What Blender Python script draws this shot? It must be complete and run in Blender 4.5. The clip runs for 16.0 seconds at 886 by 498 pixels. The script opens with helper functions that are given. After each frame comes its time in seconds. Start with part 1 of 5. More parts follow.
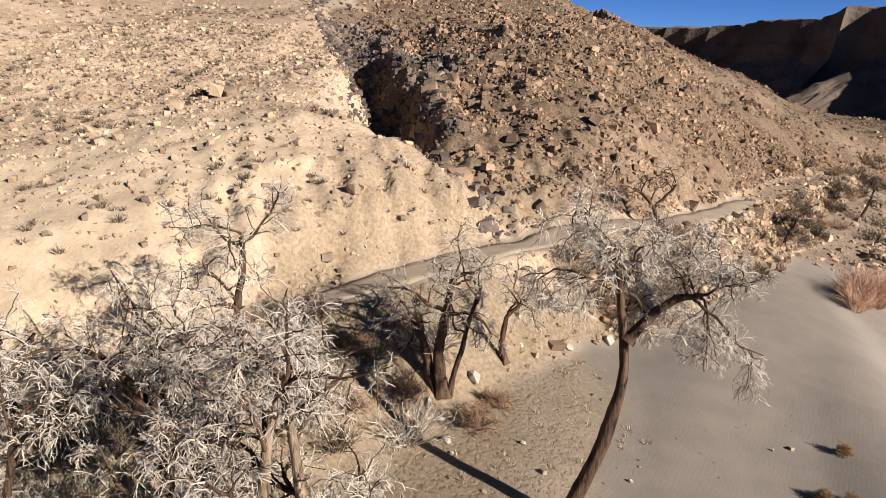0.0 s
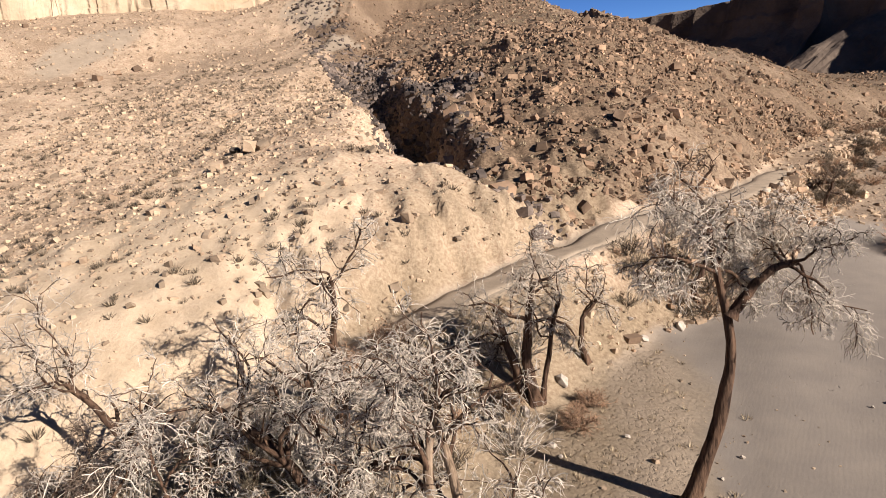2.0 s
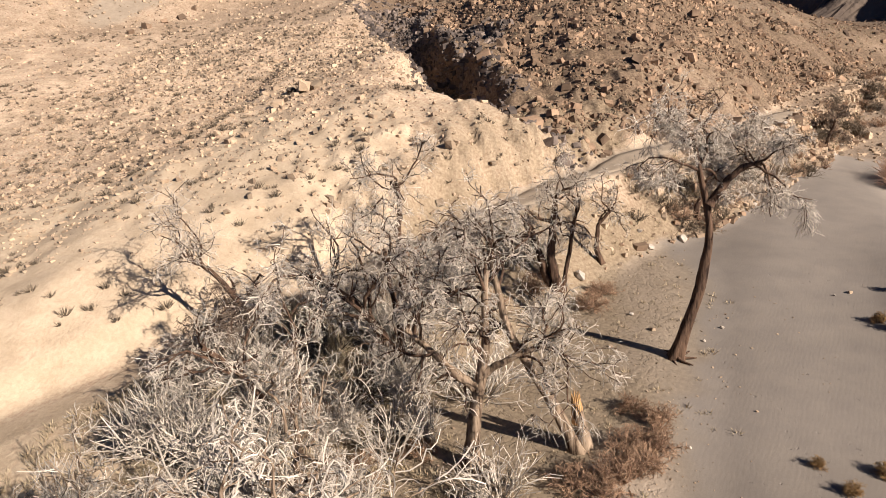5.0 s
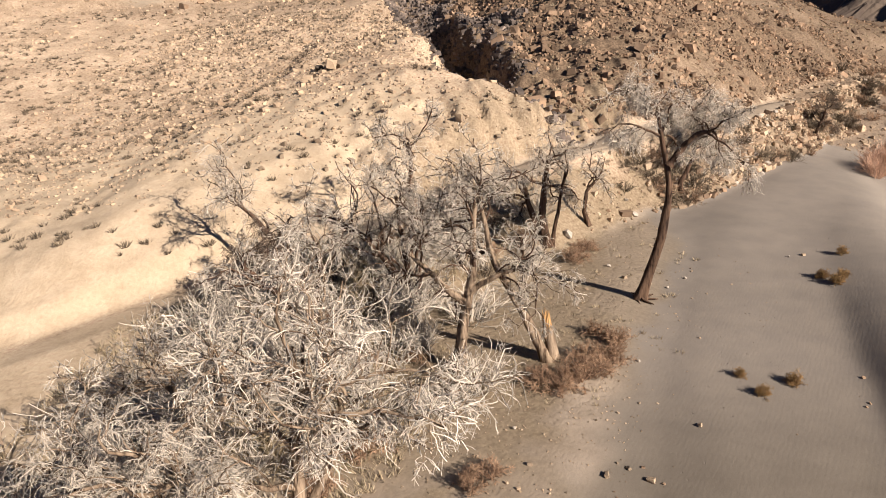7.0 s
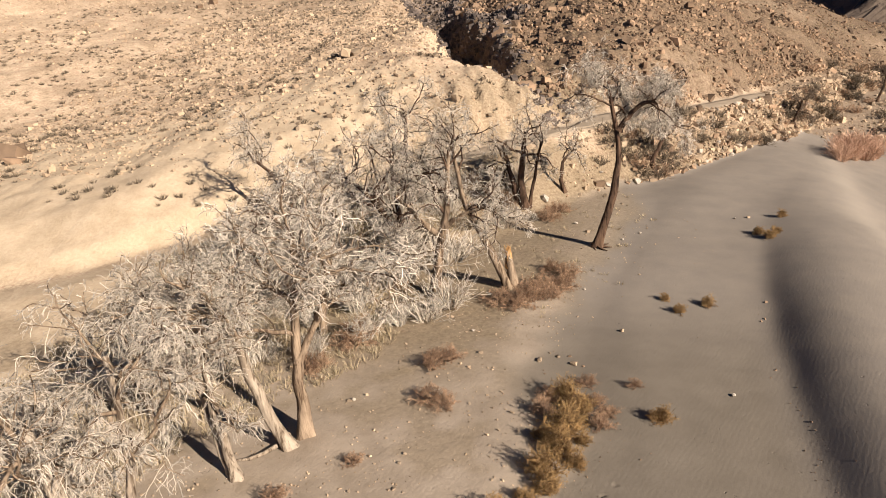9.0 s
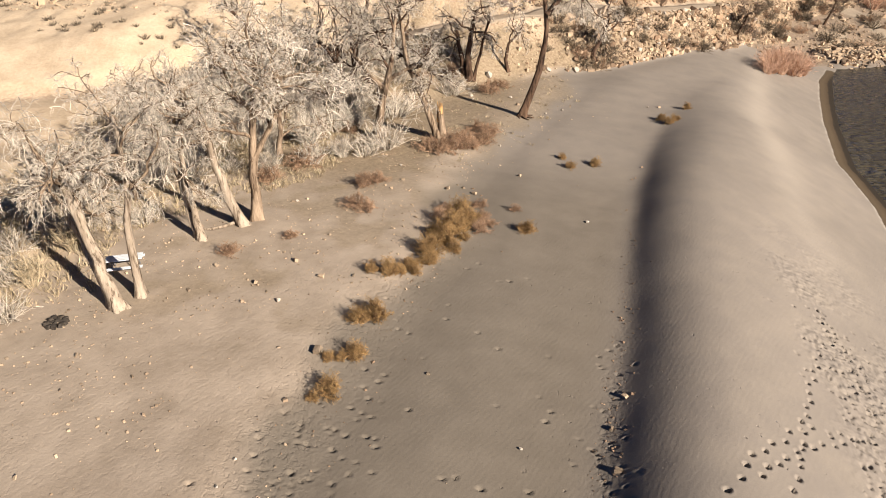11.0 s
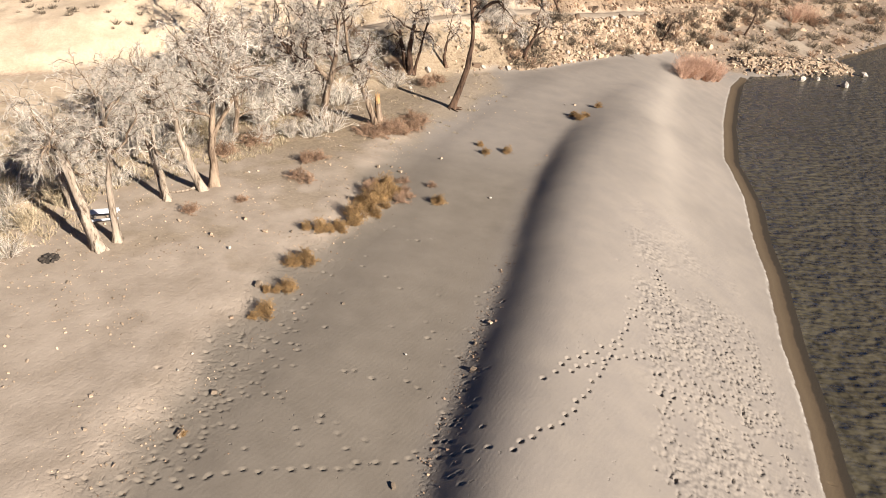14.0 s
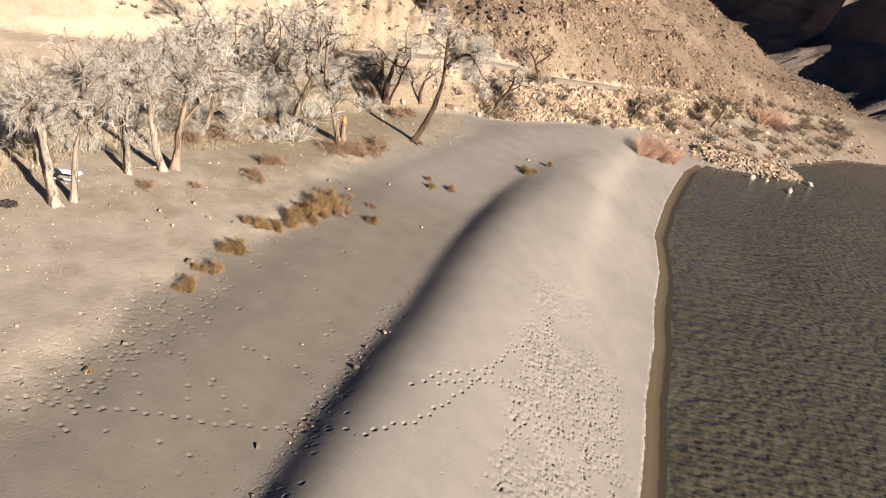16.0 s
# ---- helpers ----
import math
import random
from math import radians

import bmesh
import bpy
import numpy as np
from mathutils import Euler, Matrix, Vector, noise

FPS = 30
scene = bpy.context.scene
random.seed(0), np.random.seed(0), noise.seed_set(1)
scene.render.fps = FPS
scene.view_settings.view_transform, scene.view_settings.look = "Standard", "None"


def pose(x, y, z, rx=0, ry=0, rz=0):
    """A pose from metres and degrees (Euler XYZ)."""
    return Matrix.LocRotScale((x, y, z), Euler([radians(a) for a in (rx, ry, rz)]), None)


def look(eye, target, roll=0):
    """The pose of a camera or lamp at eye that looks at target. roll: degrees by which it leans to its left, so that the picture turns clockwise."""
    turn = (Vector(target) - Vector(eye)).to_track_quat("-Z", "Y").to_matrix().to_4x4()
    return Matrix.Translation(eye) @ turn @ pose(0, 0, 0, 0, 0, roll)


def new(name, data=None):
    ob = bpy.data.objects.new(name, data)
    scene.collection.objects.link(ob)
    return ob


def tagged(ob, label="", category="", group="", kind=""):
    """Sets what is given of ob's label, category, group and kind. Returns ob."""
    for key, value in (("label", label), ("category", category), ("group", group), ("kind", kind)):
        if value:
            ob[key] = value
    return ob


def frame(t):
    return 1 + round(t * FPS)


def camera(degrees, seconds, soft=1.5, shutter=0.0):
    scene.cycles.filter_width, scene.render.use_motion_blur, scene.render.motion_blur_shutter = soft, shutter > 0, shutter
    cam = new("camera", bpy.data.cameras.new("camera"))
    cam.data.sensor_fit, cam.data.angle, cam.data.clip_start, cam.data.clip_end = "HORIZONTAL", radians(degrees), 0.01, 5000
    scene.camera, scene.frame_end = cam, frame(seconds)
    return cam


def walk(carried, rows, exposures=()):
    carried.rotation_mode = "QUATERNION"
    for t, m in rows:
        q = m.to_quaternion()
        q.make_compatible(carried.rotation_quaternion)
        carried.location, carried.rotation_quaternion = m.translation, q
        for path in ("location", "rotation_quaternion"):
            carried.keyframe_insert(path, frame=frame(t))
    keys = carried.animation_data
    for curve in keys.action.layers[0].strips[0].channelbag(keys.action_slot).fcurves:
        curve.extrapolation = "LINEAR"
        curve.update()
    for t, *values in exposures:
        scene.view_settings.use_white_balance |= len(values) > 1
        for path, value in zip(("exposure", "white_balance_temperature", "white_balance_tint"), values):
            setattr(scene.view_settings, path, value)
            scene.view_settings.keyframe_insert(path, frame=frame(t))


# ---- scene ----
cam = camera(66.0, 16.0, soft=0.9)
# stops of exposure, as the clip's own camera opens up over the pale sand
EXPOSURES = [(0, 1.0, 6300, 12), (1.5, 1.0, 6400, 15), (3.5, 1.0, 6500, 15), (7, 1.0, 6600, 14), (10, 1.06, 6850, 12), (12.5, 1.42, 6350, 11), (16, 1.38, 6350, 11)]
PATH = [
    (0, (1.283, -4.583, 26.876), (1.076, -2.677, 26.304), 1.6),
    (0.5, (0.259, -4.452, 27.075), (0.056, -2.536, 26.536), -0.3),
    (1, (-0.665, -4.818, 27.319), (-0.871, -2.895, 26.808), -2.6),
    (1.5, (-1.254, -5.219, 27.204), (-1.482, -3.292, 26.718), -5.4),
    (2, (-1.792, -5.908, 27.009), (-2.045, -3.99, 26.502), -7.7),
    (2.5, (-2.126, -7.031, 26.934), (-2.397, -5.124, 26.396), -8.7),
    (3, (-2.418, -8.43, 27.004), (-2.695, -6.528, 26.453), -8.4),
    (3.5, (-2.818, -10.175, 27.162), (-3.097, -8.277, 26.596), -8.0),
    (4, (-2.657, -11.637, 27.064), (-2.954, -9.747, 26.483), -8.0),
    (4.5, (-2.458, -13.569, 26.915), (-2.77, -11.688, 26.311), -8.1),
    (4.7, (-2.391, -14.384, 26.919), (-2.709, -12.508, 26.303), -8.1),
    (6.8, (-0.515, -22.389, 26.545), (-0.888, -20.535, 25.893), -6.3),
    (7, (-0.13, -23.207, 26.421), (-0.51, -21.353, 25.773), -6.4),
    (7.5, (0.825, -25.195, 26.181), (0.429, -23.342, 25.541), -6.5),
    (8, (1.83, -27.428, 25.915), (1.419, -25.577, 25.279), -6.4),
    (8.5, (2.893, -29.569, 25.495), (2.468, -27.721, 24.859), -6.3),
    (9, (4.11, -31.925, 25.172), (3.671, -30.081, 24.533), -5.9),
    (9.5, (5.419, -34.222, 24.918), (4.979, -32.377, 24.285), -5.0),
    (10, (6.886, -36.675, 24.543), (6.453, -34.845, 23.863), -3.9),
    (10.2, (7.662, -37.956, 24.359), (7.235, -36.163, 23.582), -3.3),
    (12.3, (10.851, -45.743, 26.498), (10.599, -44.007, 25.537), 3.9),
    (12.5, (11.216, -46.348, 26.694), (10.966, -44.603, 25.749), 3.9),
    (13, (12.162, -47.824, 27.226), (11.916, -46.068, 26.301), 3.9),
    (13.5, (13.19, -49.117, 27.594), (12.943, -47.36, 26.67), 3.6),
    (14, (14.187, -50.369, 27.871), (13.943, -48.622, 26.929), 3.5),
    (14.5, (15.266, -51.497, 28.161), (15.023, -49.76, 27.201), 4.0),
    (15, (16.488, -52.558, 28.786), (16.255, -50.814, 27.834), 6.3),
    (15.5, (17.64, -53.84, 29.725), (17.435, -52.069, 28.818), 10.8),
    (16, (18.725, -54.886, 30.596), (18.54, -53.088, 29.741), 15.2),
]
walk(cam, [(t, look(eye, target, roll)) for t, eye, target, roll in PATH], EXPOSURES)

# ---- world and sun ----
SUN_ELEVATION, SUN_AZIMUTH = radians(26), math.atan2(-0.53, 0.85)
sun_way = Vector((math.cos(SUN_ELEVATION) * math.cos(SUN_AZIMUTH), math.cos(SUN_ELEVATION) * math.sin(SUN_AZIMUTH), math.sin(SUN_ELEVATION)))
world = bpy.data.worlds.new("sky")
scene.world = world
world.use_nodes = True
sky = world.node_tree.nodes.new("ShaderNodeTexSky")
sky.sky_type, sky.sun_disc = "NISHITA", False
sky.sun_elevation, sky.sun_rotation = SUN_ELEVATION, math.pi / 2 - SUN_AZIMUTH
sky.altitude, sky.dust_density, sky.ozone_density = 9000, 0.0, 7.0
world.node_tree.links.new(sky.outputs["Color"], world.node_tree.nodes["Background"].inputs["Color"])
world.node_tree.nodes["Background"].inputs["Strength"].default_value = 0.05
sun_data = bpy.data.lights.new("sun", "SUN")
sun_data.energy, sun_data.angle, sun_data.color = 5.0, radians(0.53), (1.0, 0.94, 0.87)
sun = new("sun", sun_data)
sun.matrix_world = look(sun_way * 300, (0, 0, 0))


# ---- materials ----
TONE = 0.75


def material(name, roughness=0.9, metallic=0.0):
    m = bpy.data.materials.new(name)
    m.use_nodes = True
    shader = m.node_tree.nodes["Principled BSDF"]
    shader.inputs["Roughness"].default_value = roughness
    shader.inputs["Metallic"].default_value = metallic
    shader.inputs["Specular IOR Level"].default_value = 0.2
    return m, m.node_tree, shader


def noise_node(tree, scale, detail=4.0, rough_=0.6, coords=None, stretch=None):
    n = tree.nodes.new("ShaderNodeTexNoise")
    n.inputs["Scale"].default_value, n.inputs["Detail"].default_value, n.inputs["Roughness"].default_value = scale, detail, rough_
    if coords is None:
        coords = tree.nodes.new("ShaderNodeTexCoord").outputs["Object"]
    if stretch:
        mp = tree.nodes.new("ShaderNodeMapping")
        mp.inputs["Scale"].default_value = stretch
        tree.links.new(coords, mp.inputs["Vector"])
        coords = mp.outputs["Vector"]
    tree.links.new(coords, n.inputs["Vector"])
    return n.outputs["Fac"]


def ramp(tree, source, stops):
    r = tree.nodes.new("ShaderNodeValToRGB")
    while len(r.color_ramp.elements) < len(stops):
        r.color_ramp.elements.new(0.5)
    for e, (at, c) in zip(r.color_ramp.elements, stops):
        e.position, e.color = at, (*c, 1) if len(c) == 3 else c
    tree.links.new(source, r.inputs["Fac"])
    return r.outputs["Color"]


def mixed(tree, fac, a, b, mode="MIX"):
    m = tree.nodes.new("ShaderNodeMix")
    m.data_type, m.blend_type = "RGBA", mode
    for socket, value in ((m.inputs["Factor"], fac), (m.inputs["A"], a), (m.inputs["B"], b)):
        if isinstance(value, (int, float)):
            socket.default_value = value
        elif isinstance(value, tuple):
            socket.default_value = (*value, 1)
        else:
            tree.links.new(value, socket)
    return m.outputs["Result"]


def bump(tree, shader, source, strength, distance, before=None):
    b = tree.nodes.new("ShaderNodeBump")
    b.inputs["Strength"].default_value, b.inputs["Distance"].default_value = strength, distance
    tree.links.new(source, b.inputs["Height"])
    if before:
        tree.links.new(before, b.inputs["Normal"])
    tree.links.new(b.outputs["Normal"], shader.inputs["Normal"])
    return b.outputs["Normal"]


def simple(name, dark, light, scale=3.0, roughness=0.9, relief=0.3, fine=40.0, depth=0.02, island=0.0, stretch=None, furrow=0.0):
    m, tree, shader = material(name, roughness)
    dark, light = tuple(TONE * c for c in dark), tuple(TONE * c for c in light)
    a, b = noise_node(tree, scale, 5, stretch=stretch), noise_node(tree, fine, 3, stretch=stretch)
    colour = ramp(tree, a, [(0.32, dark), (0.68, light)])
    colour = mixed(tree, 0.55, colour, ramp(tree, b, [(0.3, (0.45, 0.45, 0.45)), (0.7, (0.6, 0.6, 0.6))]), "OVERLAY")
    if furrow:
        cut = noise_node(tree, furrow, 3, 0.6, stretch=(1, 1, 0.1))
        colour = mixed(tree, 1.0, colour, ramp(tree, cut, [(0.36, (0.32, 0.28, 0.25)), (0.5, (1, 1, 1))]), "MULTIPLY")
    if island:
        geo = tree.nodes.new("ShaderNodeNewGeometry")
        info = tree.nodes.new("ShaderNodeObjectInfo")
        add = tree.nodes.new("ShaderNodeMath")
        add.operation = "ADD"
        tree.links.new(geo.outputs["Random Per Island"], add.inputs[0])
        tree.links.new(info.outputs["Random"], add.inputs[1])
        wrap = tree.nodes.new("ShaderNodeMath")
        wrap.operation = "FRACT"
        tree.links.new(add.outputs[0], wrap.inputs[0])
        lo, hi = 1 - island, 1 + island
        colour = mixed(tree, 1.0, colour, ramp(tree, wrap.outputs[0], [(0, (lo, lo, lo)), (1, (hi, hi * 0.97, hi * 0.93))]), "MULTIPLY")
    tree.links.new(colour, shader.inputs["Base Color"])
    bump(tree, shader, b, relief, depth)
    return m


def ground_material():
    m, tree, shader = material("earth", 0.95)

    def attribute(name):
        a = tree.nodes.new("ShaderNodeAttribute")
        a.attribute_name = name
        return a.outputs["Fac"]
    wide, mid, fine, grit = noise_node(tree, 0.07, 4), noise_node(tree, 0.5, 5), noise_node(tree, 3.5, 5, 0.65), noise_node(tree, 16, 4, 0.7)
    sand = ramp(tree, wide, [(0.3, (0.234, 0.196, 0.155)), (0.7, (0.29, 0.242, 0.191))])
    silt = ramp(tree, mid, [(0.3, (0.182, 0.148, 0.109)), (0.7, (0.22, 0.18, 0.134))])
    sand = mixed(tree, 0.5, sand, ramp(tree, mid, [(0.35, (0.44, 0.44, 0.45)), (0.65, (0.56, 0.555, 0.54))]), "OVERLAY")
    terrace = ramp(tree, mid, [(0.3, (0.33, 0.255, 0.18)), (0.5, (0.415, 0.326, 0.236)), (0.7, (0.48, 0.38, 0.278))])
    hill = ramp(tree, mid, [(0.28, (0.44, 0.32, 0.205)), (0.5, (0.60, 0.45, 0.30)), (0.75, (0.70, 0.54, 0.37))])
    hill = mixed(tree, 0.9, hill, ramp(tree, fine, [(0.32, (0.26, 0.25, 0.23)), (0.6, (0.58, 0.58, 0.58))]), "OVERLAY")
    hill = mixed(tree, ramp(tree, noise_node(tree, 0.13, 5, 0.65), [(0.47, (0, 0, 0)), (0.6, (0.75, 0.75, 0.75))]), hill, ramp(tree, fine, [(0.3, (0.20, 0.13, 0.08)), (0.5, (0.40, 0.28, 0.175)), (0.7, (0.52, 0.38, 0.25))]))
    cream = ramp(tree, mid, [(0.3, (0.49, 0.365, 0.232)), (0.7, (0.63, 0.485, 0.325))])
    cream = mixed(tree, 0.4, cream, ramp(tree, fine, [(0.3, (0.36, 0.35, 0.33)), (0.6, (0.54, 0.54, 0.54))]), "OVERLAY")
    talus = ramp(tree, fine, [(0.3, (0.08, 0.05, 0.031)), (0.5, (0.18, 0.12, 0.073)), (0.72, (0.33, 0.228, 0.14))])
    litter = ramp(tree, fine, [(0.3, (0.17, 0.12, 0.07)), (0.7, (0.36, 0.27, 0.165))])
    road = ramp(tree, mid, [(0.3, (0.30, 0.235, 0.165)), (0.7, (0.40, 0.32, 0.225))])
    colour = mixed(tree, attribute("silt"), sand, silt)
    colour = mixed(tree, attribute("terrace"), colour, terrace)
    colour = mixed(tree, attribute("crest"), colour, (0.46, 0.385, 0.295))
    colour = mixed(tree, attribute("hill"), colour, hill)
    colour = mixed(tree, attribute("cream"), colour, cream)
    colour = mixed(tree, attribute("talus"), colour, talus)
    colour = mixed(tree, attribute("litter"), colour, litter)
    # shade on the far canyon floor, put into the colour as near-black brown
    colour = mixed(tree, attribute("far_shade"), colour, ramp(tree, wide, [(0.35, (0.026, 0.02, 0.017)), (0.65, (0.06, 0.045, 0.034))]))
    colour = mixed(tree, attribute("road"), colour, road)
    # foam line and wet strip by the distance from the water's edge
    edge = tree.nodes.new("ShaderNodeMath")
    edge.operation = "MULTIPLY_ADD"
    tree.links.new(noise_node(tree, 0.9, 4, 0.65), edge.inputs[0])
    edge.inputs[1].default_value = 0.05
    tree.links.new(attribute("shore"), edge.inputs[2])
    strip = ramp(tree, edge.outputs[0], [(0.0, (0.025, 0.018, 0.01)), (0.085, (0.035, 0.024, 0.013)), (0.1, (0.08, 0.053, 0.028)), (0.16, (0.105, 0.072, 0.039)), (0.21, (0.09, 0.061, 0.034))])
    colour = mixed(tree, ramp(tree, edge.outputs[0], [(0.21, (1, 1, 1)), (0.222, (0, 0, 0))]), colour, strip)
    foam = ramp(tree, edge.outputs[0], [(0.21, (0, 0, 0)), (0.216, (0.8, 0.8, 0.8)), (0.224, (0.4, 0.4, 0.4)), (0.245, (0, 0, 0))])
    foam = mixed(tree, 1.0, foam, ramp(tree, noise_node(tree, 1.6, 4, 0.7), [(0.4, (0.06, 0.06, 0.06)), (0.62, (0.85, 0.85, 0.85))]), "MULTIPLY")
    colour = mixed(tree, foam, colour, (0.62, 0.55, 0.45))
    colour = mixed(tree, 0.35, colour, ramp(tree, grit, [(0.3, (0.4, 0.4, 0.4)), (0.7, (0.6, 0.6, 0.6))]), "OVERLAY")
    colour = mixed(tree, 1.0, colour, (TONE, TONE, TONE), "MULTIPLY")
    tree.links.new(colour, shader.inputs["Base Color"])
    wave = tree.nodes.new("ShaderNodeTexWave")
    wave.inputs["Scale"].default_value, wave.inputs["Distortion"].default_value, wave.inputs["Detail Scale"].default_value = 1.3, 6.0, 0.6
    mp = tree.nodes.new("ShaderNodeMapping")
    mp.inputs["Rotation"].default_value = (0, 0, radians(25))
    tree.links.new(tree.nodes.new("ShaderNodeTexCoord").outputs["Object"], mp.inputs["Vector"])
    tree.links.new(mp.outputs["Vector"], wave.inputs["Vector"])
    first = bump(tree, shader, wave.outputs["Fac"], 0.08, 0.02)
    second = bump(tree, shader, fine, 0.5, 0.12, first)
    steep = tree.nodes.new("ShaderNodeMath")
    steep.operation = "MULTIPLY_ADD"
    tree.links.new(attribute("hill"), steep.inputs[0])
    steep.inputs[1].default_value, steep.inputs[2].default_value = 0.55, 0.1
    tree.links.new(steep.outputs[0], second.node.inputs["Strength"])
    third = bump(tree, shader, grit, 0.4, 0.02, second)
    lumps = bump(tree, shader, noise_node(tree, 2.3, 1, 0.4), 0.0, 0.24, third)
    tree.links.new(attribute("lumpy"), lumps.node.inputs["Strength"])
    cells = tree.nodes.new("ShaderNodeTexVoronoi")
    cells.inputs["Scale"].default_value, cells.inputs["Randomness"].default_value = 1.5, 1.0
    warp = tree.nodes.new("ShaderNodeTexNoise")
    warp.inputs["Scale"].default_value, warp.inputs["Detail"].default_value = 4.5, 2.0
    tree.links.new(tree.nodes.new("ShaderNodeTexCoord").outputs["Object"], warp.inputs["Vector"])
    shift = tree.nodes.new("ShaderNodeVectorMath")
    shift.operation = "MULTIPLY_ADD"
    tree.links.new(warp.outputs["Color"], shift.inputs[0])
    shift.inputs[1].default_value = (0.5, 0.5, 0.5)
    tree.links.new(tree.nodes.new("ShaderNodeTexCoord").outputs["Object"], shift.inputs[2])
    tree.links.new(shift.outputs[0], cells.inputs["Vector"])
    pits = ramp(tree, cells.outputs["Distance"], [(0.02, (0, 0, 0)), (0.12, (1, 1, 1))])
    lumps = bump(tree, shader, pits, 0.0, 0.045, lumps)
    tree.links.new(attribute("pitted"), lumps.node.inputs["Strength"])
    dents = ramp(tree, noise_node(tree, 2.9, 3, 0.65), [(0.38, (0, 0, 0)), (0.46, (0.75, 0.75, 0.75)), (0.62, (0.85, 0.85, 0.85)), (0.7, (1, 1, 1))])
    last = bump(tree, shader, dents, 0.0, 0.2, lumps)
    tree.links.new(attribute("trodden"), last.node.inputs["Strength"])
    return m


earth = ground_material()
bark_dark = simple("dark bark", (0.055, 0.032, 0.02), (0.17, 0.10, 0.06), 2.5, 0.95, 0.8, 12, 0.06, stretch=(1, 1, 0.2), furrow=6.0)
bark_pale = simple("pale bark", (0.25, 0.185, 0.125), (0.50, 0.40, 0.29), 2.5, 0.95, 0.8, 12, 0.06, stretch=(1, 1, 0.2), furrow=6.0)
bark_brown = simple("brown bark", (0.15, 0.098, 0.06), (0.42, 0.305, 0.20), 2.5, 0.95, 0.8, 12, 0.06, stretch=(1, 1, 0.2), furrow=6.0)
twig_pale = simple("pale twigs", (0.40, 0.345, 0.272), (0.70, 0.615, 0.50), 0.8, 0.9, 0.1, 20, 0.005, island=0.4)
twig_grey = simple("grey brown twigs", (0.35, 0.30, 0.235), (0.62, 0.54, 0.435), 0.8, 0.9, 0.1, 20, 0.005, island=0.4)
twig_dark = simple("dark twigs", (0.10, 0.07, 0.048), (0.22, 0.165, 0.12), 0.8, 0.9, 0.1, 20, 0.005, island=0.3)
wood_raw = simple("splintered wood", (0.42, 0.22, 0.08), (0.62, 0.38, 0.16), 2.5, 0.8, 0.6, 20, 0.03, stretch=(1, 1, 0.15))
rock_grey = simple("dark rubble rock", (0.07, 0.055, 0.047), (0.25, 0.195, 0.155), 0.25, 0.9, 0.5, 6, 0.06, island=0.5)
rock_tan = simple("tan rock", (0.30, 0.215, 0.14), (0.54, 0.41, 0.275), 0.25, 0.9, 0.5, 6, 0.06, island=0.45)
rock_brown = simple("brown rock", (0.13, 0.083, 0.053), (0.42, 0.285, 0.18), 0.25, 0.9, 0.5, 6, 0.06, island=0.5)
rock_pale = simple("pale rock", (0.42, 0.35, 0.27), (0.60, 0.52, 0.42), 1.5, 0.9, 0.5, 6, 0.05, island=0.15)
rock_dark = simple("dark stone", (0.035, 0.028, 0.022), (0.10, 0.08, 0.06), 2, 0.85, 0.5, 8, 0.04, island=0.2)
bush_gold = simple("golden dry stems", (0.17, 0.10, 0.042), (0.46, 0.285, 0.12), 1.5, 0.9, 0.1, 20, 0.005, island=0.35)
bush_brown = simple("brown dry stems", (0.23, 0.135, 0.08), (0.43, 0.28, 0.175), 1.5, 0.9, 0.1, 20, 0.005, island=0.35)
bush_red = simple("reddish stems", (0.46, 0.27, 0.175), (0.68, 0.44, 0.30), 1.0, 0.9, 0.1, 20, 0.005, island=0.3)
bush_olive = simple("olive grey stems", (0.11, 0.082, 0.055), (0.23, 0.18, 0.122), 1.5, 0.9, 0.1, 20, 0.005, island=0.35)
straw = simple("straw grass", (0.34, 0.26, 0.155), (0.56, 0.455, 0.30), 1.5, 0.9, 0.1, 20, 0.005, island=0.3)
cliff_rock = simple("cliff rock", (0.42, 0.31, 0.19), (0.62, 0.48, 0.32), 0.05, 0.9, 0.7, 0.5, 0.6)
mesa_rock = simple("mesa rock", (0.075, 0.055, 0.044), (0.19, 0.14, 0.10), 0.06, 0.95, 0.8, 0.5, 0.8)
dirt_road = simple("packed dirt", (0.33, 0.255, 0.175), (0.46, 0.36, 0.25), 0.5, 0.95, 0.5, 8, 0.04)
table_top = simple("weathered light tabletop", (0.60, 0.60, 0.58), (0.78, 0.78, 0.75), 4, 0.6, 0.2, 30, 0.003)
table_steel = simple("grey steel frame", (0.12, 0.12, 0.12), (0.22, 0.21, 0.20), 6, 0.5, 0.1, 30, 0.002)


def water_material():
    m, tree, shader = material("river water", 0.26)
    shader.inputs["Specular IOR Level"].default_value = 0.9
    shader.inputs["IOR"].default_value = 1.33
    tone = noise_node(tree, 0.05, 3)
    tree.links.new(ramp(tree, tone, [(0.35, (0.052, 0.042, 0.024)), (0.65, (0.066, 0.054, 0.031))]), shader.inputs["Base Color"])
    swell = noise_node(tree, 0.16, 1.0, 0.4, stretch=(0.8, 1.3, 1))
    big = noise_node(tree, 1.05, 1.4, 0.45, stretch=(0.8, 1.15, 1))
    small = noise_node(tree, 2.2, 1.5, 0.5, stretch=(0.8, 1.2, 1))
    first = bump(tree, shader, swell, 1.0, 0.35)
    second = bump(tree, shader, big, 1.0, 0.55, first)
    bump(tree, shader, small, 1.0, 0.055, second)
    return m


water = water_material()


# ---- terrain shape: river beach, berm, terrace, road bench, hill, gully ----
def fade(v, a, b):
    k = np.clip((v - a) / (b - a), 0, 1)
    return k * k * (3 - 2 * k)


